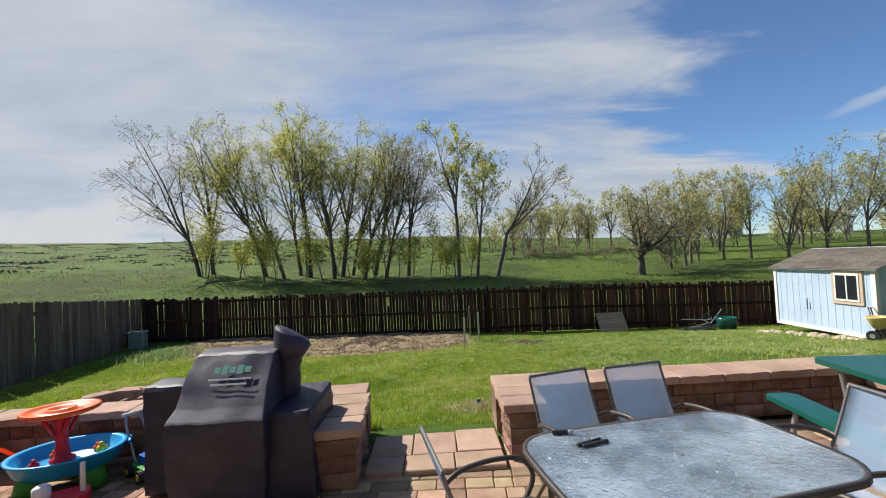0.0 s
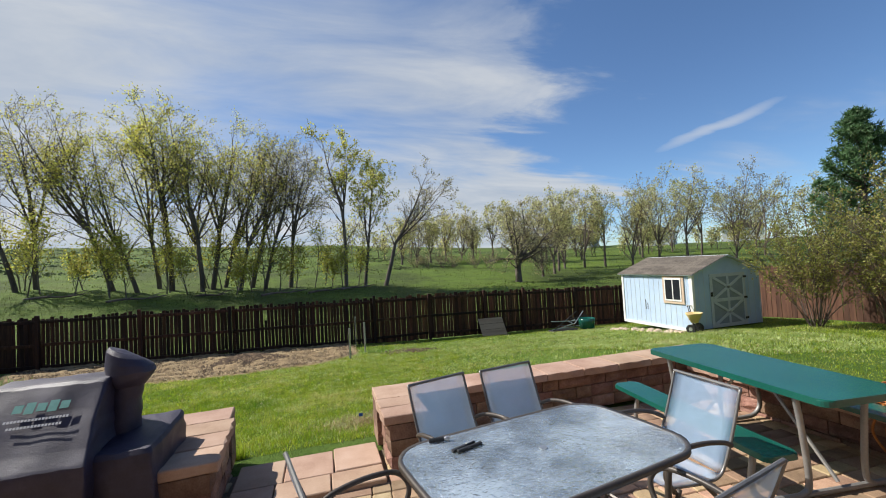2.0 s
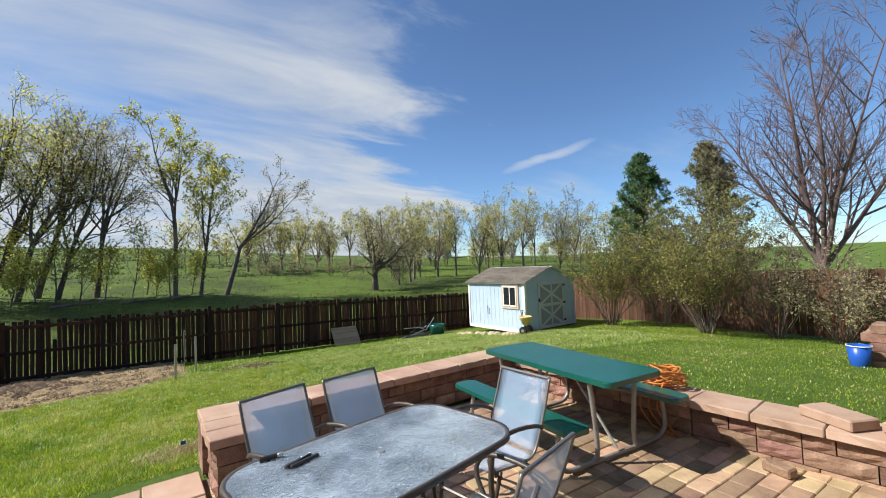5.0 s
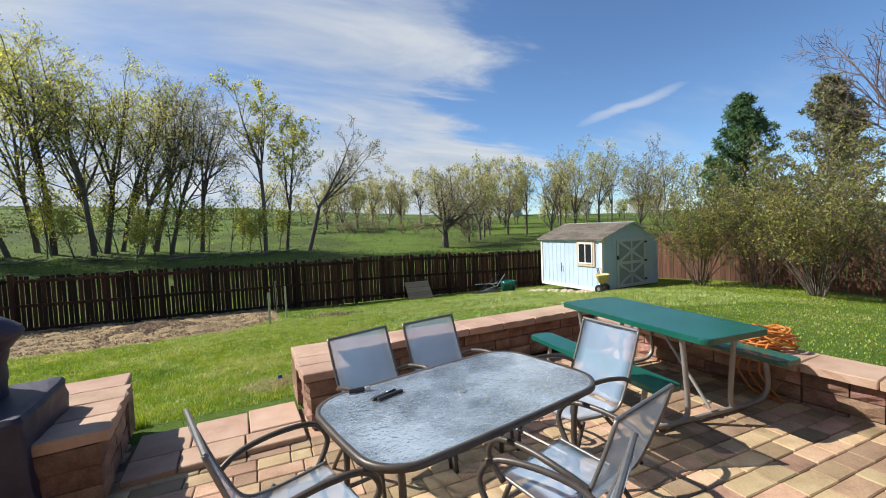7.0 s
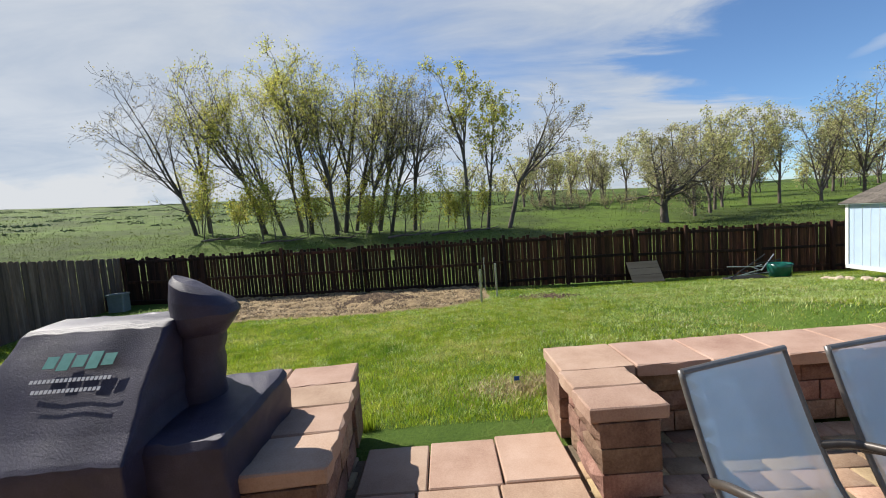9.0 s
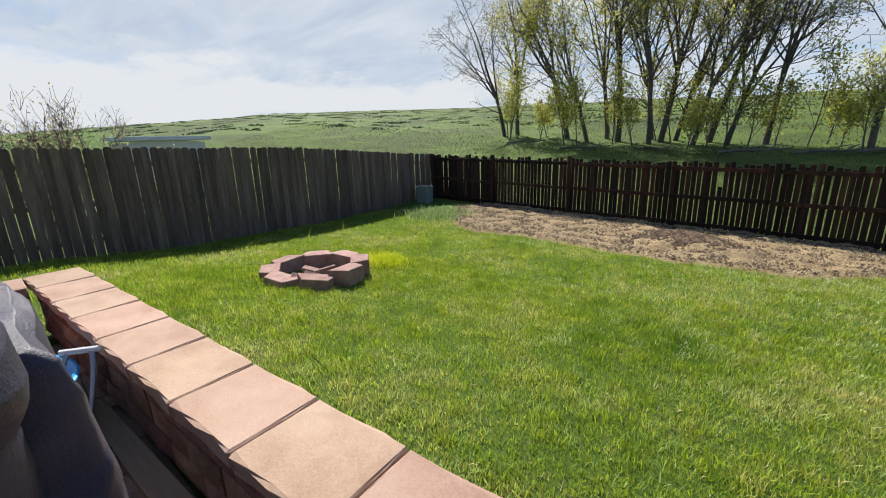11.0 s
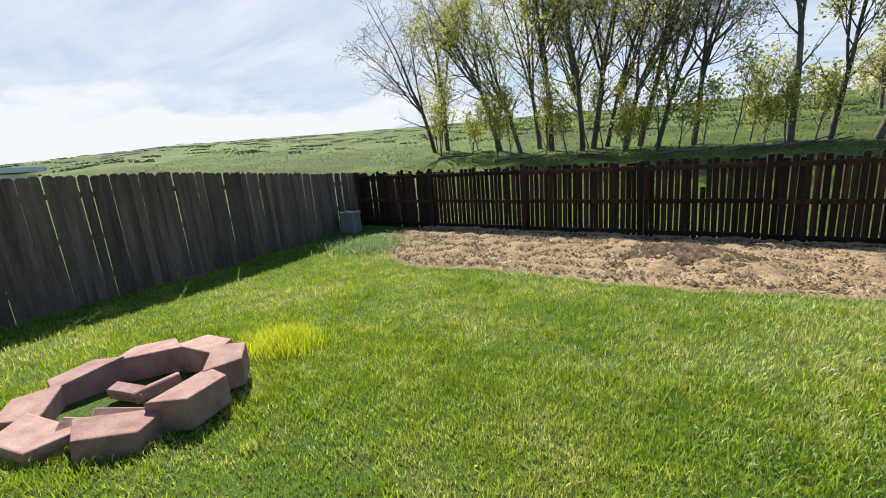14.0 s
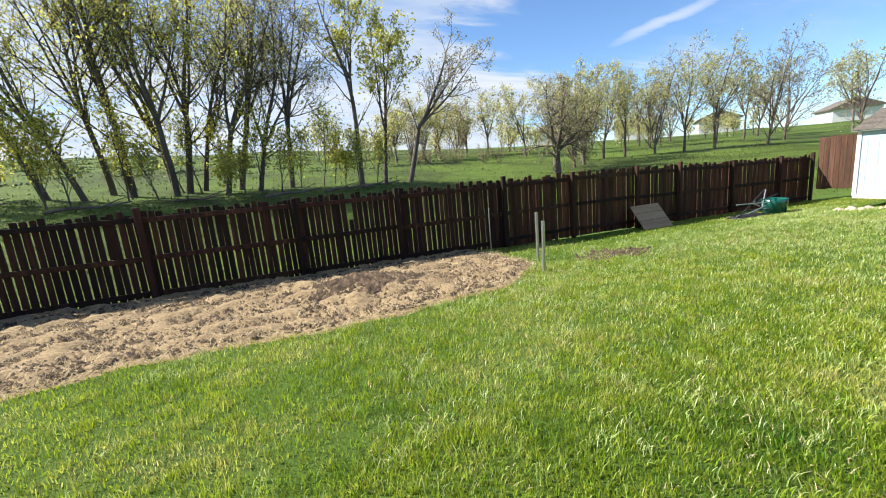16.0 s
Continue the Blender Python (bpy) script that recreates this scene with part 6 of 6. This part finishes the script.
part("roof", box((-1.35, -1.25, 2.08), (0.15, 1.25, 2.2), 0.01), "lightsiding", ns, "flat white roof")
for k, (x, y, w) in enumerate(((62, 88, 9), (78, 80, 10), (100, 76, 12), (120, 60, 12))):
    fh = thing("far_house", "far-off single-storey house among trees", "house", pose(x, y, land(x, y), 0, 0, 40))
    part("wall", box((-w / 2, -4, -1), (w / 2, 4, 2.8)), "lightsiding", fh)
    part("roof", gable(-w / 2 - 0.5, w / 2 + 0.5, -4.5, 4.5, 0.2, 2.2), "shingle", fh, m=pose(0, 0, 2.7))
    for q in (-0.28, 0.0, 0.28):
        part("window", box((q * w - 0.6, -4.06, 0.9), (q * w + 0.6, -4.0, 2.1)), "darkglass", fh)

# ---- garden bed ----
def in_bed(x, y):
    """How far inside the dirt bed, in metres (negative outside)."""
    front = 11.75 + 0.10 * math.sin(x * 1.3) + 0.12 * noise.noise((x * 2, 0, 5)) + (0.9 * max(0, -5.2 - x)) + 0.9 * max(0, x - 0.9)
    return min(y - front, x + 7.2 + 0.5 * noise.noise((y, 1, 1)), 2.2 - x)


bx, by = np.arange(-8.2, 2.6, 0.07), np.arange(11.3, 15.3, 0.07)
bedv = []
for y in by:
    for x in bx:
        d = in_bed(x, y)
        hump = min(1.0, max(-1.0, d / 0.35))
        n1 = noise.noise((x * 3.1, y * 3.1, 7)) * 0.06 + noise.noise((x * 9, y * 9, 2)) * 0.045
        mound = 0.11 * math.exp(-((x + 0.9) ** 2 / 0.8 + (y - 13.4) ** 2 / 0.3))
        bedv.append((x, y, land(x, y) + (0.05 + n1 + mound if d > 0 else 0) * max(0, hump) - 0.06 * max(0, -hump) + 0.004))
nb = len(bx)
bedf = [(j * nb + i, j * nb + i + 1, (j + 1) * nb + i + 1, (j + 1) * nb + i) for j in range(len(by) - 1) for i in range(nb - 1)]
bed = tagged(new("dirt_bed", soup("dirt_bed", bedv, bedf, "soil")), "bare dry dirt bed with straw along the fence", "garden bed", kind="structure")
bed.data.shade_smooth()
rs = np.random.RandomState(3)
cv, cf = [], []
for k in range(6500):
    x, y = rs.uniform(-7.6, 2.0), rs.uniform(11.7, 15.0)
    if k % 12 == 0:
        x, y = -0.9 + rs.normal(0, 0.5), 13.4 + rs.normal(0, 0.22)
    if in_bed(x, y) < 0.1:
        continue
    big = math.exp(-((x + 0.9) ** 2 / 0.7 + (y - 13.4) ** 2 / 0.25))
    r = rs.uniform(0.008, 0.034) + 0.10 * big * rs.random_sample()
    z = land(x, y) + 0.06 + 0.12 * big
    o = len(cv)
    for dx, dy, dz in ((-1, -0.8, -0.5), (1, -0.7, -0.5), (0.9, 0.8, -0.5), (-0.8, 0.9, -0.5), (0, 0, 0.8)):
        cv.append((x + dx * r * rs.uniform(0.7, 1.4), y + dy * r, z + dz * r))
    cf += [(o, o + 1, o + 4), (o + 1, o + 2, o + 4), (o + 2, o + 3, o + 4), (o + 3, o, o + 4)]
tagged(new("dirt_clods", soup("dirt_clods", cv, cf, "clod")), "dry clods of soil on the bed", "soil", kind="stuff")
patch = [(3.6 + rs.normal(0, 0.35), 12.6 + rs.normal(0, 0.22)) for _ in range(260)]
cv, cf = [], []
for x, y in patch:
    r, o = rs.uniform(0.015, 0.05), len(cv)
    for dx, dy, dz in ((-1, -0.8, -0.5), (1, -0.7, -0.5), (0.9, 0.8, -0.5), (-0.8, 0.9, -0.5), (0, 0, 0.8)):
        cv.append((x + dx * r * rs.uniform(0.7, 1.4), y + dy * r, land(x, y) + 0.02 + dz * r))
    cf += [(o, o + 1, o + 4), (o + 1, o + 2, o + 4), (o + 2, o + 3, o + 4), (o + 3, o, o + 4)]
tagged(new("dug_soil", soup("dug_soil", cv, cf, "clod")), "small patch of dug dark soil in the lawn", "soil", kind="stuff")


def blades(name, label, xy, h0, h1, w, mate, seed, lean=0.5, lift=0.0):
    r = np.random.RandomState(seed)
    xy = np.asarray(xy)
    n = len(xy)
    z = np.array([land(a, b) for a, b in xy]) + lift
    base = np.column_stack([xy, z - 0.004])
    a = r.uniform(0, 2 * np.pi, n)
    side = np.column_stack([np.cos(a), np.sin(a), np.zeros(n)])
    h = r.uniform(h0, h1, n)[:, None]
    b = r.uniform(0, 2 * np.pi, n)
    bend = np.column_stack([np.cos(b), np.sin(b), np.zeros(n)]) * (r.uniform(0.1, 1.0, n)[:, None] * lean * h)
    up = np.array([[0, 0, 1.0]])
    wv = side * (w * r.uniform(0.6, 1.3, n)[:, None])
    v = np.stack([base - wv, base + wv, base + bend * 0.4 + up * h * 0.65 + wv * 0.7, base + bend + up * h * 0.95, base + bend * 0.4 + up * h * 0.65 - wv * 0.7], 1).reshape(-1, 3)
    k = np.arange(n)[:, None] * 5
    quads = (k + np.array([[0, 1, 2, 4]]))
    tris = (k + np.array([[4, 2, 3]]))
    me = bpy.data.meshes.new(name)
    me.vertices.add(len(v))
    me.vertices.foreach_set("co", v.astype(np.float32).ravel())
    li = np.concatenate([quads.ravel(), tris.ravel()]).astype(np.int32)
    me.loops.add(len(li))
    me.loops.foreach_set("vertex_index", li)
    me.polygons.add(2 * n)
    me.polygons.foreach_set("loop_start", np.concatenate([np.arange(n) * 4, 4 * n + np.arange(n) * 3]).astype(np.int32))
    me.update(calc_edges=True)
    me.materials.append(M[mate])
    return tagged(new(name, me), label, "grass", kind="stuff")


def scatter(n, x0, x1, y0, y1, seed, keep):
    r = np.random.RandomState(seed)
    p = np.column_stack([r.uniform(x0, x1, n), r.uniform(y0, y1, n)])
    return np.array([q for q in p if keep(*q)])


def lawn_ok(x, y):
    if x > 0.38 and y < 4.93 and x < 5.98:
        return False
    if -3.76 < x <= 0.38 and y < 4.905 + 0.0613 * (x - 0.42):
        return False
    if -4.8 < x < -3.5 and 6.4 < y < 7.75 and math.hypot(x + 4.15, y - 7.08) < 0.5:
        return False
    return in_bed(x, y) < 0.04 and x > grey_x(y) and not (11.1 < x < 13.8 and 9.4 < y < 12.4)


def clump(x, y):
    return noise.noise((x * 1.1, y * 1.1, 9)) * 0.5 + noise.noise((x * 4, y * 4, 4)) * 0.3 + 0.5


LG = "short uneven mown lawn grass"
blades("lawn_grass", LG, scatter(140000, -5.5, 2.2, 4.6, 9.0, 21, lawn_ok), 0.022, 0.055, 0.0028, "grass", 1, 1.0)
blades("lawn_grass", LG, scatter(100000, -9.0, 3.5, 7.5, 12.8, 22, lawn_ok), 0.025, 0.06, 0.004, "grass", 2, 1.0)
blades("lawn_grass", LG, scatter(85000, 1.5, 15.2, 4.9, 15.2, 23, lawn_ok), 0.025, 0.055, 0.0055, "grass", 3, 1.0)
blades("lawn_grass", LG, scatter(42000, 5.9, 15.2, -3.5, 5.2, 24, lawn_ok), 0.016, 0.036, 0.0055, "grass", 4, 1.0)
blades("lawn_grass", LG, scatter(40000, -9.0, -3.74, -1.0, 7.8, 25, lawn_ok), 0.035, 0.09, 0.004, "grass", 5, 0.8)
blades("tall_grass", "taller grass along the foot of the wall", scatter(22000, -3.9, 0.42, 4.62, 5.12, 26, lambda x, y: lawn_ok(x, y) and y < 5.06 + 0.0613 * (x - 0.42)), 0.06, 0.16, 0.003, "grass", 6, 0.6)
rt = np.random.RandomState(41)
tc = scatter(2200, -6.5, 4.5, 5.0, 11.5, 42, lambda x, y: lawn_ok(x, y) and clump(x, y) > 0.42)
tc = np.repeat(tc, 30, 0) + rt.normal(0, 0.045, (len(tc) * 30, 2))
tc = np.array([q for q in tc if lawn_ok(*q)])
blades("lawn_tufts", "longer coarse tufts standing in the lawn", tc, 0.04, 0.095, 0.0032, "grass", 43, 0.9)
# thicker towards +x, so the lawn's painted sheen grows to the right
rp = np.random.RandomState(51)
pale = scatter(6500, -6.0, 12.0, 4.95, 13.5, 52, lambda x, y: lawn_ok(x, y) and clump(x + 7, y) + 0.06 * (x + 1) > 0.50)
pale = np.repeat(pale, 15, 0) + rp.normal(0, 0.05, (len(pale) * 15, 2))
pale = np.array([q for q in pale if lawn_ok(*q)])
blades("pale_tufts", "pale tufts through the lawn, dry tips and sky sheen in their colour", pale, 0.035, 0.075, 0.0036, "grass_pale", 53, 1.2)
blades("dry_grass", "dry straw-coloured grass patch in the lawn", np.column_stack([np.random.RandomState(7).normal(1.75, 0.3, 5000), np.random.RandomState(8).normal(5.75, 0.22, 5000)]), 0.03, 0.07, 0.0028, "straw", 7, 1.2)
blades("dead_blades", "dead pale blades scattered through the lawn", scatter(42000, -6.5, 9.0, 4.95, 12.5, 31, lambda x, y: lawn_ok(x, y) and clump(x, y) > 0.50), 0.02, 0.05, 0.003, "straw", 31, 1.6)
blades("straw", "dry straw lying over the dirt bed", scatter(24000, -7.5, 2.2, 11.6, 14.6, 27, lambda x, y: in_bed(x, y) > -0.1), 0.01, 0.05, 0.004, "straw", 8, 3.5, 0.055)
M["bright_grass"] = mat("bright_grass", [(0.38, 0.48, 0.02), (0.52, 0.58, 0.03), (0.62, 0.63, 0.06)], 0.55, 2, 9, 0, vary=0.3, island=True, world_space=True, trans=0.5)
blades("bright_tuft", "bright yellow-green tuft of long grass by the fire pit", np.column_stack([np.random.RandomState(9).normal(-4.15, 0.17, 4200), np.random.RandomState(10).normal(8.30, 0.15, 4200)]), 0.05, 0.17, 0.0032, "bright_grass", 9, 0.7)
blades("weeds", "leafy weeds at the end of the bed", np.column_stack([np.random.RandomState(11).normal(-7.0, 0.5, 1500), np.random.RandomState(12).normal(12.9, 0.4, 1500)]), 0.06, 0.22, 0.012, "weed", 10, 0.9)
fr = np.random.RandomState(13)
for nm, lab, n, y0, y1, h0, h1, w in (("field_grass", "long field grass behind the fence", 42000, 15.5, 30, 0.03, 0.10, 0.010), ("field_grass", "far field grass", 14000, 26, 75, 0.05, 0.14, 0.025)):
    yy = fr.uniform(y0, y1, n)
    blades(nm, lab, np.column_stack([fr.uniform(-1, 1, n) * (14 + yy * 0.9), yy]), h0, h1, w, "field", 14, 0.6)
n = 900
rr, aa = fr.uniform(40, 125, n), np.radians(fr.uniform(-95, 20, n))
tufts = np.column_stack([rr * np.sin(aa), rr * np.cos(aa)])
tufts = np.repeat(tufts, 26, 0) + fr.normal(0, 0.45, (n * 26, 2))
M["sage"] = mat("sage_scrub", [(0.10, 0.13, 0.05), (0.16, 0.19, 0.085), (0.23, 0.25, 0.14)], 0.8, 0.3, 3, 0, vary=0.3, island=True, world_space=True)
blades("sage_scrub", "low dark scrub dotted over the hillside", tufts, 0.05, 0.15, 0.10, "sage", 15, 0.7)

# ---- patio pavers ----
pr = random.Random(2)
PAVER_L = (0.152, 0.228, 0.304)
pav = {}
for ln in PAVER_L:
    bm = box((-ln / 2 + 0.003, -0.073, -0.05), (ln / 2 - 0.003, 0.073, 0), 0.007)
    pav[ln] = finish(bm, "paver")
    pav[ln].materials.append(M["paver"])
paving = thing("paving", "tan, red and grey concrete pavers in running rows", "paving", kind="structure")
ROT = radians(-3)
cu, su = math.cos(ROT), math.sin(ROT)
near, rest = [], []
for row in range(-70, 70):
    s = -9.0 + pr.uniform(0, 0.2)
    while s < 9:
        ln = pr.choice((0.152, 0.228, 0.228, 0.304))
        x, y = (s + ln / 2) * cu - row * 0.152 * su + 1.5, (s + ln / 2) * su + row * 0.152 * cu + 1.5
        s += ln
        if not (-3.42 < x < 5.60 and -2.65 < y < 4.52):
            continue
        if 0.44 < x < 1.68 and y > 3.85:
            continue
        (near if (abs(x - 4.3) < 1.35 and 0.9 < y < 3.2) or (0.9 < x < 2.9 and 3.0 < y < 3.85) else rest).append((x, y, ln))
for x, y, ln in near[:430]:
    part("paver", pav[ln], "paver", paving, m=pose(x, y, pr.uniform(-0.004, 0.003), pr.uniform(-0.5, 0.5), pr.uniform(-0.5, 0.5), math.degrees(ROT) + pr.uniform(-0.8, 0.8)))
pv, pf = [], []
for x, y, ln in rest + near[430:]:
    o = len(pv)
    z = pr.uniform(-0.004, 0.003)
    for ex, ey, ez in ((0.003, 0.073, -0.05), (0.003, 0.073, -0.007), (0.010, 0.066, 0.0)):
        hx2, hy2 = ln / 2 - ex, ey
        for sx, sy in ((-1, -1), (1, -1), (1, 1), (-1, 1)):
            pv.append((x + sx * hx2 * cu - sy * hy2 * su, y + sx * hx2 * su + sy * hy2 * cu, z + ez))
    for lv in (0, 4):
        for k in range(4):
            pf.append((o + lv + k, o + lv + (k + 1) % 4, o + lv + 4 + (k + 1) % 4, o + lv + 4 + k))
    pf.append((o + 8, o + 9, o + 10, o + 11))
tagged(part("pavers", soup("pavers", pv, pf, "paver_stuff"), "paver_stuff", paving), kind="stuff")
